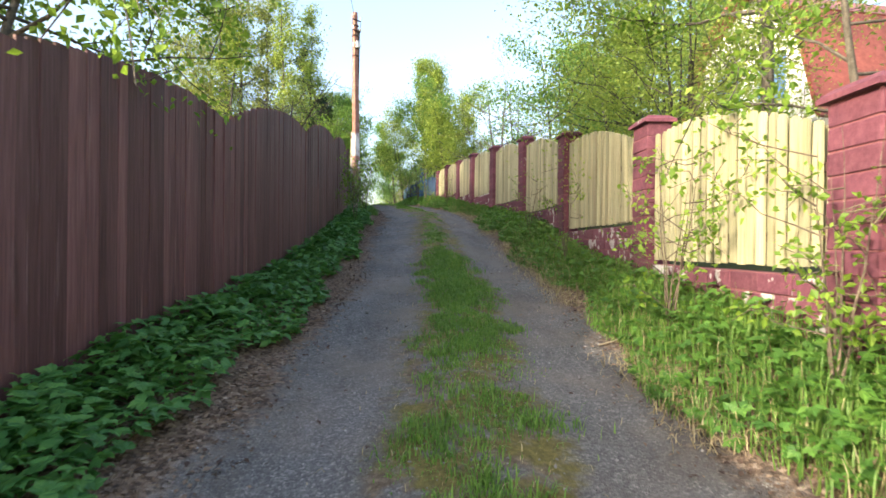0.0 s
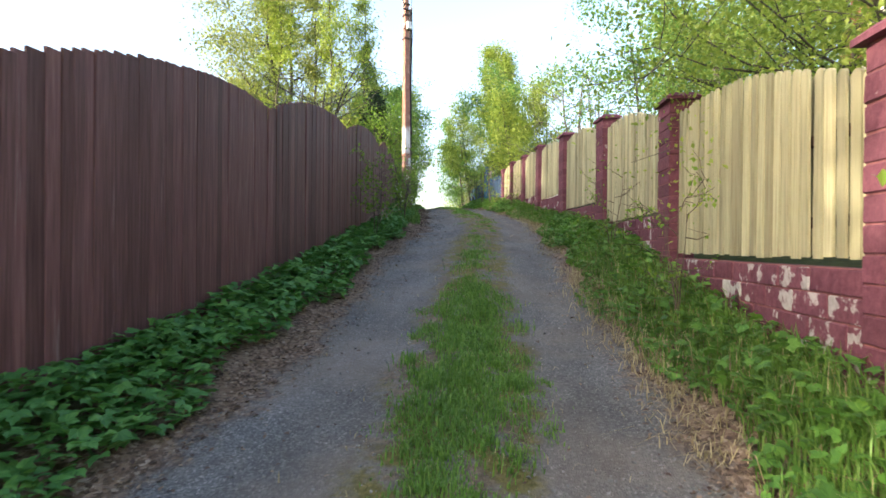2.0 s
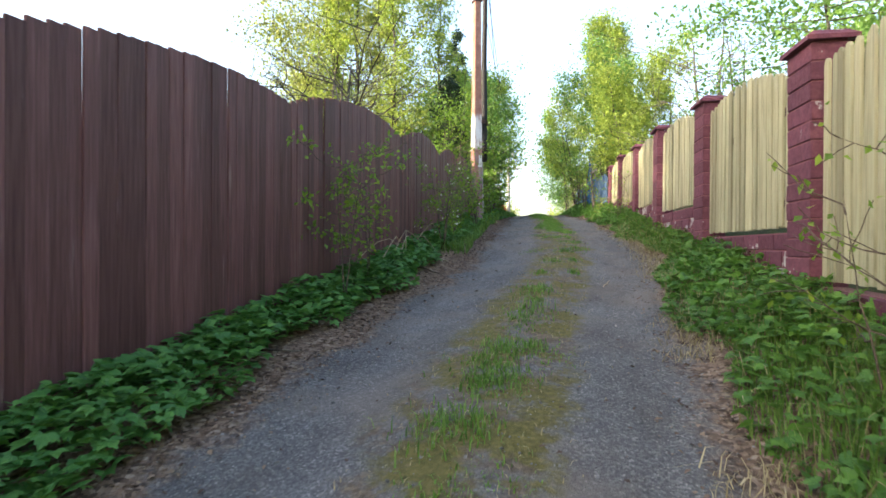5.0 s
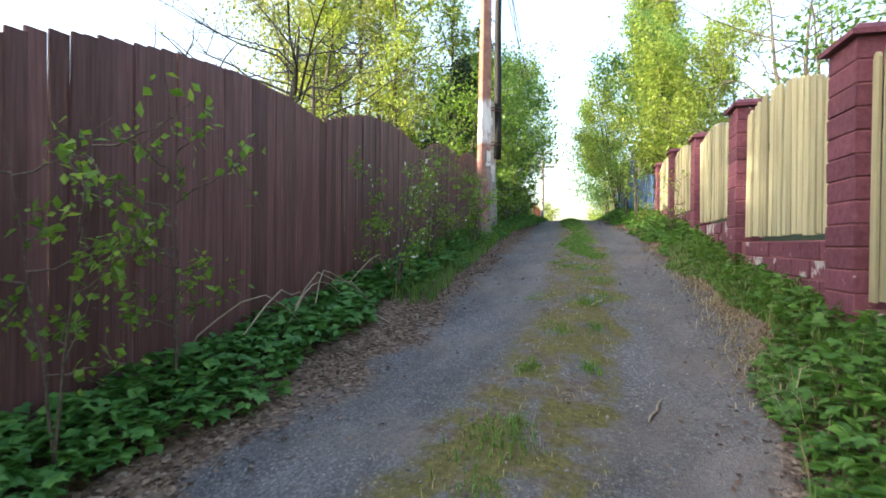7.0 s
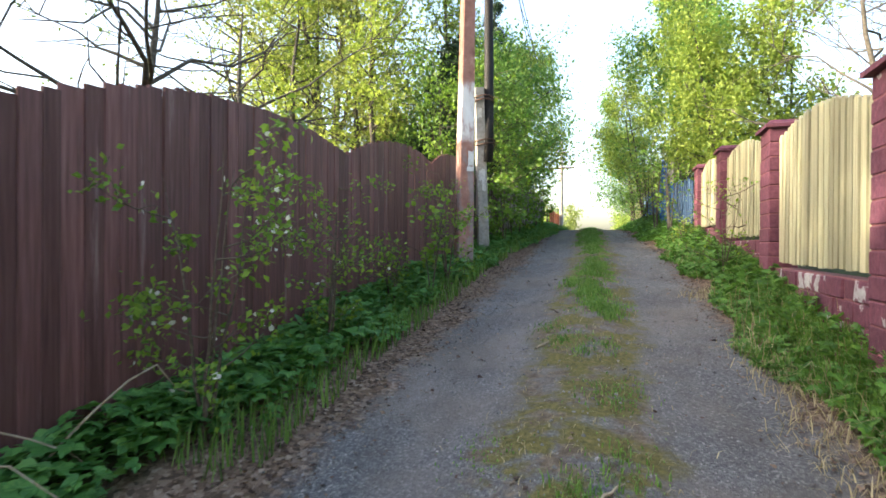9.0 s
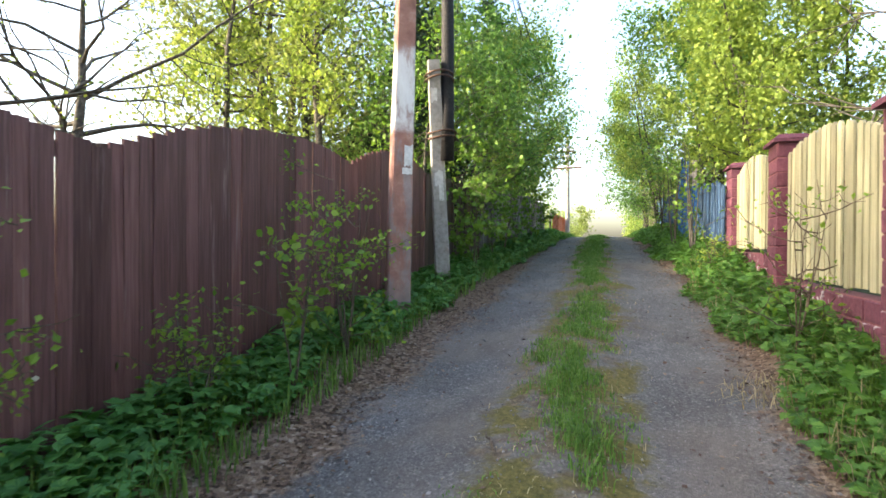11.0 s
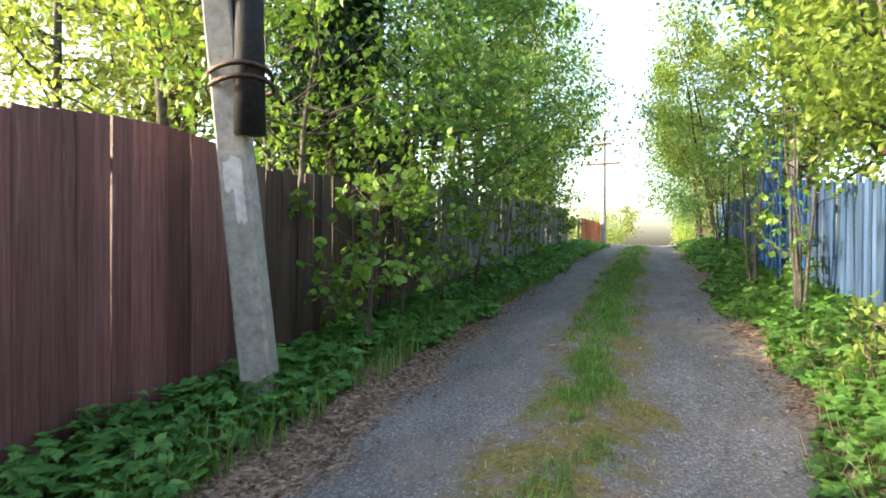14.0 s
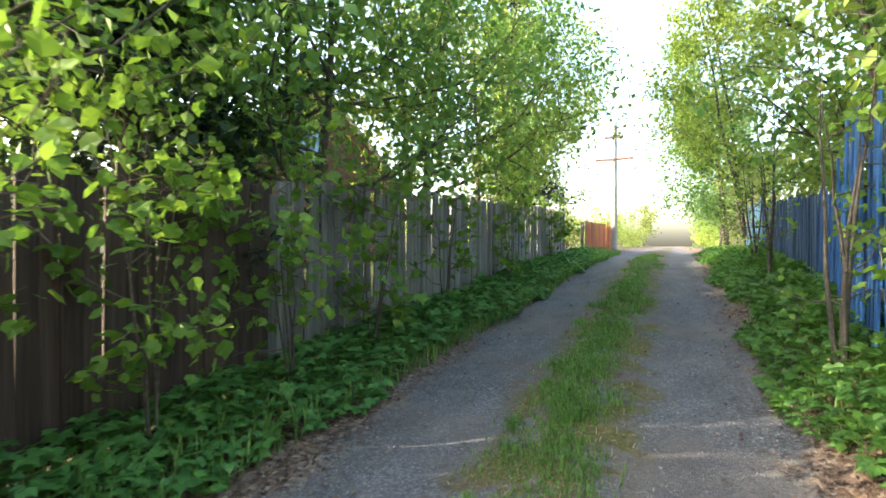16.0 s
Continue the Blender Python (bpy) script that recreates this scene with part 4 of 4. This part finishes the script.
def trees():
    # behind the brown fence
    tree("apple_tree", "leafy tree leaning over brown board fence", "tree", (-3.3, 3.5), 3.9, 2.0, 5200, 0.07, LEAF_BROAD, 11, 26, 0.07, 0.56, lean=(0.5, 0.7), droop=0.2, loose=0.1, twigs=6)
    tree("willow", "tall pale yellow-green willow behind fence", "tree", (-11.5, 31.0), 13.5, 3.4, 24000, 0.14, LEAF_PALE, 12, 40, 0.2, 0.15, 3, loose=0.4, twigs=6)
    tree("bare_apple_tree", "nearly bare old apple tree with pruned trunk", "tree", (-5.7, 20.0), 3.9, 2.3, 380, 0.05, LEAF_YELLOW, 14, 15, 0.13, 0.42, lean=(0.3, 0.2), loose=0.05, twigs=8)
    tree("bare_apple_tree", "nearly bare old apple tree with pruned trunk", "tree", (-7.5, 23.3), 4.6, 2.2, 380, 0.05, LEAF_YELLOW, 15, 14, 0.12, 0.4, loose=0.05, twigs=8)
    for k, (x, y, h, s) in enumerate(((-8.2, 28.5, 10.5, 1.5), (-9.4, 29.6, 11.5, 1.5), (-10.6, 28.4, 10, 1.5), (-7.3, 31.5, 11, 1.7), (-12.2, 31.0, 11, 1.8))):
        tree("aspen", "slender young aspen with thin grey trunk", "tree", (x, y), h, s, 5200, 0.12, LEAF_YELLOW if k != 1 else LEAF_PALE, 20 + k, 26, 0.1, 0.24, shape="column", loose=0.2, group="slender aspens")
    # hazels and maples over the grey fence
    for k, (x, y, h, s, n, m) in enumerate(((-7.9, 31.0, 5.0, 1.6, 4500, LEAF_GREEN), (-6.6, 32.2, 6.6, 2.2, 9500, LEAF_GREEN), (-7.3, 35.2, 7.6, 2.3, 9500, LEAF_YELLOW), (-8.0, 38.8, 8.2, 2.3, 9500, LEAF_GREEN), (-9.2, 42.8, 8.2, 2.0, 8500, LEAF_YELLOW), (-11.8, 48.5, 6.5, 1.9, 7000, LEAF_YELLOW))):
        tree("maple", "bushy green maple leaning over weathered fence", "tree", (x, y), h, s, n, 0.115, m, 30 + k, 32, 0.1, 0.22, 2, (0.35, -0.2), loose=0.22, twigs=5, group="maples along the grey fence")
    tree("maple", "bushy green maple leaning over weathered fence", "tree", (-5.7, 28.4), 4.8, 1.4, 2200, 0.11, LEAF_BROAD_SHADED, 39, 26, 0.07, 0.3, 2, loose=0.18, twigs=5, group="maples along the grey fence")
    tree("spruce", "tall dark spruce rising above the leafy trees", "tree", (-11.5, 47.0), 13.5, 2.2, 9000, 0.16, LEAF_DARK, 40, 50, 0.2, 0.1, shape="spire", droop=0.35, loose=0.14)
    tree("spruce", "tall dark spruce rising above the leafy trees", "tree", (-6.6, 30.2), 5.6, 1.7, 15000, 0.12, LEAF_DARK, 41, 40, 0.14, 0.05, shape="spire", droop=0.3, loose=0.14)
    # right of the lane
    tree("birch", "bright yellow-green birch beside blue fence", "tree", (-0.5, 38.5), 9.6, 2.1, 19000, 0.13, LEAF_YELLOW, 50, 44, 0.12, 0.1, shape="column", lean=(-0.5, 0), loose=0.26, twigs=5)
    for k, (x, y, h, s, n) in enumerate(((0.2, 31.8, 6.8, 1.8, 9000), (-0.8, 35.0, 7.8, 2.5, 12000), (-3.0, 43.6, 7.6, 2.6, 12000), (-4.1, 48.5, 7.2, 2.6, 11000), (1.6, 33.5, 8.0, 2.2, 10000), (-5.2, 55.0, 6.5, 2.2, 8000))):
        tree("rowan", "leafy young rowan growing over blue fence", "tree", (x, y), h, s, n, 0.115, LEAF_GREEN if k % 2 else LEAF_YELLOW, 60 + k, 30, 0.08, 0.16, 2, (-0.4, 0), "column", loose=0.24, twigs=5, group="rowans along the blue fence")
    tree("bare_tree", "grey tree with bare spring branches and few leaves", "tree", (2.6, 27.2), 6.2, 2.8, 1500, 0.05, LEAF_PALE, 70, 22, 0.12, 0.25, 2, loose=0.08, twigs=9)
    tree("bare_tree", "grey tree with bare spring branches and few leaves", "tree", (4.2, 31.5), 7.2, 3.0, 1800, 0.05, LEAF_PALE, 71, 22, 0.13, 0.25, 2, loose=0.08, twigs=9)
    tree("lilac", "leafy tree behind cream fence", "tree", (4.2, 20.3), 5.6, 2.3, 6500, 0.1, LEAF_GREEN, 72, 22, 0.09, 0.2, 3, loose=0.2)
    tree("lilac", "leafy tree behind cream fence", "tree", (5.2, 16.5), 6.8, 2.4, 8500, 0.1, LEAF_GREEN, 73, 24, 0.1, 0.2, 3, loose=0.22)
    tree("honeysuckle", "dense yellow-green bush overhanging cream pickets", "bush", (3.9, 9.6), 5.2, 2.1, 17000, 0.06, LEAF_YELLOW, 74, 40, 0.07, 0.15, 5, (-0.5, 0), loose=0.22, twigs=6)
    tree("honeysuckle", "dense yellow-green bush overhanging cream pickets", "bush", (4.6, 12.9), 5.4, 2.0, 12000, 0.06, LEAF_YELLOW, 75, 34, 0.07, 0.15, 5, (-0.3, 0), loose=0.22, twigs=6)
    tree("young_maple", "thin young maple beside maroon pillar", "tree", (3.3, 4.3), 4.8, 1.7, 1600, 0.085, LEAF_BROAD, 76, 14, 0.05, 0.3, lean=(-0.3, 0.3), loose=0.08, twigs=6)
    tree("tall_maple", "tall maple with drooping twigs above the lane", "tree", (4.4, 7.0), 8.5, 2.6, 3600, 0.09, LEAF_BROAD, 77, 18, 0.1, 0.4, lean=(-1.0, 0.5), droop=0.2, loose=0.12, twigs=6)
    # far woods past the lane's end
    r = np.random.default_rng(5)
    for k in range(26):
        x = r.uniform(-75, 45)
        y = r.uniform(95, 150)
        if abs(x - lane_x(y)) < 5:
            continue
        tree("distant_tree", "distant pale green tree past the lane's end", "tree", (x, y), r.uniform(4, 8), r.uniform(2.5, 4), 900, 0.5, LEAF_PALE, 200 + k, 10, 0.15, 0.15, loose=0.5, group="distant trees")
    for k in range(16):
        y = 58 + 2.6 * k
        s = 1 if k % 2 else -1
        tree("roadside_bush", "sunlit pale bush beside the lane's far end", "bush", (float(lane_x(y)) + s * r.uniform(3.2, 5.5), y), r.uniform(1.4, 3.2), r.uniform(1.0, 1.8), 900, 0.16, LEAF_YELLOW if k % 3 else LEAF_PALE, 260 + k, 14, 0.04, 0.08, 4, shape="fan", loose=0.25, group="roadside bushes")
    # screens added behind the first yards, the left unseen, breaking low sun into pieces
    for k, (x, y, h, s) in enumerate(((-8.4, 0.8, 9.0, 2.0), (-8.2, 3.2, 9.5, 2.0), (-8.6, 5.6, 10.0, 2.0), (-9.0, 8.0, 10.5, 2.0), (-10.6, 2.2, 10.5, 2.2), (-10.8, 5.4, 11.0, 2.2), (-11.4, 8.8, 11.5, 2.2), (-13.4, 9.4, 12.5, 2.2), (-13.8, 12.0, 12.5, 2.2), (-14.4, 14.4, 12.5, 2.0), (11, 24, 8, 3), (8, 30, 8, 2.6))):
        tree("screen_tree", "leafy screen tree added behind the fences", "tree", (x, y), h, s, 7000, 0.2, LEAF_GREEN, 300 + k, 34, 0.14, 0.25, loose=0.25, group="garden trees")


def shrubs():
    # along the brown fence
    tree("maple_sapling", "slender maple sapling with fresh leaves by fence", "sapling", (-2.25, 14.35), 2.45, 0.6, 190, 0.068, LEAF_BROAD, 80, 14, 0.014, 0.3, 2, shape="fan", loose=0.04, bark=TWIG)
    tree("maple_sapling", "slender maple sapling with fresh leaves by fence", "sapling", (-2.4, 15.15), 2.3, 0.55, 170, 0.068, LEAF_BROAD, 81, 14, 0.013, 0.3, 2, shape="fan", loose=0.04, bark=TWIG)
    tree("cherry_shrub", "small blossoming cherry shrub against brown fence", "shrub", (-2.55, 18.3), 1.75, 0.6, 520, 0.05, LEAF_BROAD, 82, 18, 0.02, 0.2, 4, shape="fan", loose=0.05, bark=TWIG, blossom=45)
    tree("cherry_shrub", "small blossoming cherry shrub against brown fence", "shrub", (-2.9, 19.9), 1.5, 0.55, 420, 0.045, LEAF_BROAD, 83, 18, 0.018, 0.2, 4, shape="fan", loose=0.05, bark=TWIG, blossom=22)
    tree("currant_bush", "low leafy currant bush at fence foot", "shrub", (-3.3, 21.6), 0.8, 0.4, 240, 0.05, LEAF_BROAD, 84, 20, 0.014, 0.1, 6, shape="fan", loose=0.06, bark=TWIG)
    tree("currant_bush", "leafy bush at fence foot beside pole", "shrub", (-3.35, 23.2), 1.9, 0.55, 380, 0.055, LEAF_BROAD, 85, 20, 0.014, 0.1, 6, shape="fan", loose=0.06, bark=TWIG)
    tree("raspberry_shrub", "thin-stemmed shrub with broad leaves at fence", "shrub", (-3.15, 22.3), 1.6, 0.45, 150, 0.07, LEAF_BROAD, 86, 12, 0.013, 0.3, 3, shape="fan", loose=0.05, bark=TWIG, template=BROAD)
    # hazels before the dark fence
    for k, (x, y, h, n) in enumerate(((-4.35, 28.2, 2.1, 330), (-4.75, 29.3, 2.5, 420), (-4.95, 30.5, 2.2, 300), (-5.2, 31.7, 2.0, 280), (-5.6, 33.6, 2.0, 260), (-6.0, 36.2, 2.0, 260), (-6.9, 40.2, 2.3, 500))):
        tree("hazel", "hazel shrub with large fresh leaves before fence", "shrub", (x, y), h, 0.7, n, 0.1, LEAF_BROAD_SHADED, 90 + k, 18, 0.014, 0.2, 4, (0.15, -0.1), "fan", loose=0.07, bark=TWIG, template=BROAD, group="hazels")
    # right bank
    tree("maple_shoots", "leafy shoots in front of cream pickets", "shrub", (1.95, 4.9), 1.75, 0.65, 420, 0.058, LEAF_BROAD, 110, 20, 0.014, 0.15, 5, shape="fan", loose=0.05, bark=TWIG)
    tree("maple_shoots", "leafy shoots in front of cream pickets", "shrub", (2.1, 3.0), 1.8, 0.65, 480, 0.058, LEAF_BROAD, 111, 20, 0.014, 0.15, 5, shape="fan", loose=0.05, bark=TWIG)
    tree("bare_shoots", "thin twigs in front of cream pickets", "shrub", (1.95, 8.9), 1.3, 0.6, 100, 0.05, LEAF_BROAD, 112, 14, 0.01, 0.2, 4, shape="fan", loose=0.03, bark=TWIG)
    tree("bare_shoots", "thin twigs in front of cream pickets", "shrub", (1.85, 12.2), 1.4, 0.6, 80, 0.06, LEAF_BROAD, 113, 14, 0.01, 0.2, 4, shape="fan", loose=0.03, bark=TWIG)
    tree("bare_shoots", "thin twigs in front of cream pickets", "shrub", (0.15, 24.2), 1.5, 0.7, 130, 0.05, LEAF_BROAD, 114, 16, 0.012, 0.2, 4, shape="fan", loose=0.03, bark=TWIG)
    tree("maple_shoots", "yellow-green leafy shoots by end pillar", "shrub", (-0.55, 28.6), 0.7, 0.35, 120, 0.07, LEAF_YELLOW, 115, 12, 0.01, 0.2, 4, shape="fan", loose=0.04, bark=TWIG)
    for k, (y, h) in enumerate(((30.4, 2.4), (32.3, 2.6), (36.4, 2.6), (38.8, 2.2))):
        tree("elder_shrub", "thin grey-stemmed elder before blue fence", "shrub", (float(right_x(y)) - 0.3, y), h, 0.7, 300, 0.062, LEAF_BROAD_SHADED, 120 + k, 16, 0.03, 0.25, 4, shape="fan", loose=0.06, bark=BARK, template=BROAD, group="elders")
    for k, y in enumerate((42.5, 44.5, 46.5, 49.0)):
        tree("dry_thicket", "dry beige stems of last year's thicket", "shrub", (float(lane_x(y)) + 2.6, y), 2.6, 0.9, 500, 0.06, LEAF_YELLOW, 130 + k, 34, 0.016, 0.05, 9, shape="fan", loose=0.08, bark=DRYSTEM, group="dry thickets")


trees()
shrubs()


# ---- low plants, grass and litter ----
def line_points(r, n, y0, y1, u_of):
    """n points along the lane; u_of(y, n) gives their distance from its middle."""
    y = r.uniform(y0, y1, n)
    return lane_x(y) + u_of(y, n), y


def low_plants():
    r = np.random.default_rng(21)

    def left_band(y, n):
        lo = left_x(y) - lane_x(y) + 0.06
        wide = np.interp(y, [-1, 4, 8, 16, 24, 28, 46], [0.95, 0.92, 0.84, 0.66, 0.8, 0.9, 0.9]) + 0.1 * np.sin(1.3 * y) + 0.08 * np.sin(3.7 * y + 1)
        return lo + wide * r.beta(1.0, 1.15, n)

    x, y = line_points(r, 23000, -1.5, 46, left_band)
    d = (x - left_x(y))
    clump = 0.5 + 0.5 * np.sin(4.1 * x + 2.0 * y) * np.sin(3.1 * y - 2 * x)
    h = (0.05 + 0.26 * r.uniform(0, 1, len(x)) ** 0.7 * (0.55 + 0.45 * clump)) * np.clip(1.3 - d * 0.85, 0.35, 1)
    pts = np.stack([x, y, gz(x, y) + h], -1)
    ob = new("ground_elder", scatter("ground_elder", r, pts, 0.078 * r.uniform(0.55, 1.35, len(x)), ELDER, LEAF_VERGE, 0.3, -0.1))
    tagged(ob, "dense dark green ground elder along board fence", "ground cover", kind="stuff")

    def right_band(y, n):
        lo = 1.42 + 0.12 * np.sin(1.1 * y) + 0.08 * np.sin(2.9 * y)
        hi = right_x(y) - lane_x(y) + 0.05
        return lo + (hi - lo) * r.uniform(0, 1, n) ** 0.8

    x, y = line_points(r, 26000, -1, 50, right_band)
    dens = np.interp(y, [-1, 5, 6, 12.5, 13.5, 16.8, 17.8, 23, 25, 50], [0.7, 0.6, 0.4, 0.4, 1, 1, 0.5, 0.5, 1, 1])
    k = r.uniform(0, 1, len(x)) < dens
    x, y = x[k], y[k]
    h = 0.04 + np.interp(y, [0, 6, 8, 22, 25, 50], [0.26, 0.24, 0.17, 0.17, 0.2, 0.2]) * r.uniform(0, 1, len(x)) * smooth(x - lane_x(y), 1.35, 1.8)
    pts = np.stack([x, y, gz(x, y) + h], -1)
    tagged(new("bank_herbs", scatter("bank_herbs", r, pts, 0.066 * r.uniform(0.6, 1.4, len(x)), ELDER, LEAF_NETTLE, 0.35, -0.1)), "fresh green herbs on the sunny bank", "ground cover", kind="stuff")

    x, y = line_points(r, 62000, -1, 50, right_band)
    dens = np.interp(y, [-1, 3, 13, 14, 17, 18, 24, 26, 50], [0.9, 1, 1, 0.3, 0.3, 1, 1, 0.4, 0.35])
    k = r.uniform(0, 1, len(x)) < dens
    x, y = x[k], y[k]
    hh = r.uniform(0.1, 0.38, len(x)) * np.interp(y, [0, 6, 8, 22, 25, 50], [1, 1, 0.72, 0.8, 0.7, 0.7]) * (0.5 + 0.5 * smooth(x - lane_x(y), 1.45, 1.8))
    tagged(new("bank_grass", blades("bank_grass", r, x, y, hh, 0.0095, GRASS, 0.8)), "long soft grass on the bank below pickets", "grass", kind="stuff")
    x, y = line_points(r, 2800, -1, 30, right_band)
    tagged(new("dry_bank_grass", blades("dry_bank_grass", r, x, y, r.uniform(0.1, 0.36, len(x)), 0.006, GRASS_DRY, 1.5)), "dry straw among bank grass", "grass", kind="stuff")

    # flattened straw between the gravel and the bank
    y = r.uniform(3, 24, 5200)
    y = y[np.sin(1.9 * y) + np.sin(0.7 * y + 1) > -0.5]
    x = lane_x(y) + r.normal(1.42, 0.13, len(y))
    tagged(new("flattened_straw", blades("flattened_straw", r, x, y, r.uniform(0.05, 0.16, len(y)), 0.007, GRASS_DRY, 2.4)), "flattened beige straw along the gravel's edge", "grass", kind="stuff")

    # the middle strip, in uneven tufts
    n = 1500
    cy = np.where(r.uniform(0, 1, n) < 0.62, r.uniform(0, 20, n), r.uniform(20, 48, n))
    dens = np.interp(cy, [0, 2.5, 4.5, 5.5, 9, 10.6, 11.2, 13.5, 15.2, 20, 21.5, 23.3, 26.3, 26.8, 27.6, 28.2, 36, 40, 48], [0.25, 0.3, 0.45, 0.95, 1, 0.9, 0.12, 0.07, 0.12, 0.09, 0.2, 0.9, 0.85, 0.12, 0.2, 0.95, 1, 0.6, 0.2])
    k = r.uniform(0, 1, n) < dens
    cy = cy[k]
    cu = r.normal(0.03, 1, len(cy)) * np.interp(cy, [8, 12], [0.22, 0.15])
    wide = r.uniform(0.025, 0.1, len(cy)) * np.interp(cy, [10, 12, 21, 23], [1, 1.25, 1.25, 1])
    tall = r.uniform(0.03, 0.125, len(cy))
    per = (22 + 1150 * wide).astype(int)
    idx = np.repeat(np.arange(len(cy)), per)
    y = cy[idx] + r.normal(0, 1, len(idx)) * wide[idx] * 1.5
    x = lane_x(y) + cu[idx] + r.normal(0, 1, len(idx)) * wide[idx]
    hh = tall[idx] * r.uniform(0.35, 1.0, len(idx))
    tagged(new("strip_grass", blades("strip_grass", r, x, y, hh, 0.009, GRASS_SHORT, 1.0)), "short tufted grass along the lane's middle", "grass", kind="stuff")
    y = r.uniform(0, 45, 5000)
    x = lane_x(y) + r.normal(0.03, 0.3, 5000)
    tagged(new("strip_straw", blades("strip_straw", r, x, y, r.uniform(0.02, 0.07, 5000), 0.006, GRASS_DRY, 1.6)), "short dry straw between the grass tufts", "grass", kind="stuff")

    def verge_l(y, n):
        return left_x(y) - lane_x(y) + r.uniform(0.1, 1.0, n)

    x, y = line_points(r, 13000, 18, 50, verge_l)
    tagged(new("verge_grass", blades("verge_grass", r, x, y, r.uniform(0.1, 0.3, len(x)), 0.012, GRASS, 0.7)), "broad grass blades along weathered fence", "grass", kind="stuff")

    # dead leaves on the sides
    n = 26000
    side = np.where(r.uniform(0, 1, n) < 0.55, -1.0, 1.0)
    y = r.uniform(-1, 42, n)
    u = side * np.abs(r.normal(1.5, 0.2, n)) - 0.05 * (side < 0)
    far = r.uniform(0, 1, n) < 0.07
    u = np.where(far, r.uniform(-1.5, 1.5, n), u)
    x = lane_x(y) + u
    pts = np.stack([x, y, gz(x, y) + 0.012], -1)
    tagged(new("leaf_litter", scatter("leaf_litter", r, pts, 0.038 * r.uniform(0.4, 1.4, n), LEAF, LITTER, 0.28)), "brown fallen leaves along the lane's edges", "leaf litter", kind="stuff")

    # loose stones
    n = 9000
    y = r.uniform(0, 34, n)
    x = lane_x(y) + r.uniform(-1.55, 1.55, n)
    octa = (np.array([(1, 0, 0), (-1, 0, 0), (0, 1, 0), (0, -1, 0), (0, 0, 0.6), (0, 0, -0.6)]), np.array([(0, 2, 4), (2, 1, 4), (1, 3, 4), (3, 0, 4), (2, 0, 5), (1, 2, 5), (3, 1, 5), (0, 3, 5)]))
    pts = np.stack([x, y, gz(x, y) + 0.002], -1)
    s = 0.006 + 0.012 * r.uniform(0, 1, n) ** 4
    tagged(new("loose_gravel", scatter("loose_gravel", r, pts, s, octa, STONE, 0.5)), "loose grey gravel stones on the lane", "gravel", kind="stuff")


def sticks():
    r = np.random.default_rng(33)
    spots = [(0.35, 16.2, 0.35), (-0.35, 18.6, 0.3), (-1.55, 22.2, 0.25), (-2.0, 9.2, 0.7), (-1.9, 10.3, 0.6), (-2.0, 12.8, 0.5), (-2.2, 16.6, 0.5), (-2.4, 17.5, 0.6), (-2.7, 19.0, 0.5), (1.7, 8.7, 0.45), (-0.1, 28.6, 0.3), (-1.4, 30.0, 0.3), (1.2, 15.5, 0.3), (1.6, 5.2, 0.4), (-1.75, 5.5, 0.5), (-1.3, 20.9, 0.22)]
    for x, y, ln in spots:
        a = r.uniform(0, math.pi)
        pts = []
        for t in np.linspace(-0.5, 0.5, 6):
            px, py = x + math.cos(a) * ln * t + r.normal(0, 0.01), y + math.sin(a) * ln * t + r.normal(0, 0.01)
            pts.append((px, py, float(gz(px, py)) + 0.012 + abs(r.normal(0, 0.006))))
        tagged(new("stick", tube_mesh("stick", [(pts, [0.007, 0.009, 0.009, 0.008, 0.006, 0.003])], DRYSTEM if r.random() < 0.6 else TWIG, 6)), "dry fallen stick lying beside the lane", "stick", "fallen sticks")
    for k, (x, y) in enumerate(((-2.62, 16.4), (-2.6, 16.9), (-2.7, 17.3), (-2.6, 17.1), (-2.66, 16.1), (-2.75, 18.0))):
        pts = []
        a = r.uniform(1.2, 1.9)
        ln = r.uniform(0.9, 1.5)
        for t in np.linspace(0, 1, 8):
            px, py = x + math.cos(a) * ln * (t - 0.5) + 0.1 * math.sin(5 * t + k), y + math.sin(a) * ln * (t - 0.5)
            pts.append((px, py, float(gz(px, py)) + 0.02 + 0.48 * math.sin(math.pi * t) * r.uniform(0.75, 1)))
        tagged(new("dead_branch", tube_mesh("dead_branch", [(pts, np.linspace(0.009, 0.003, 8))], DRYSTEM, 6)), "bleached dead branch arching against board fence", "branch", "dead branches")


low_plants()
sticks()
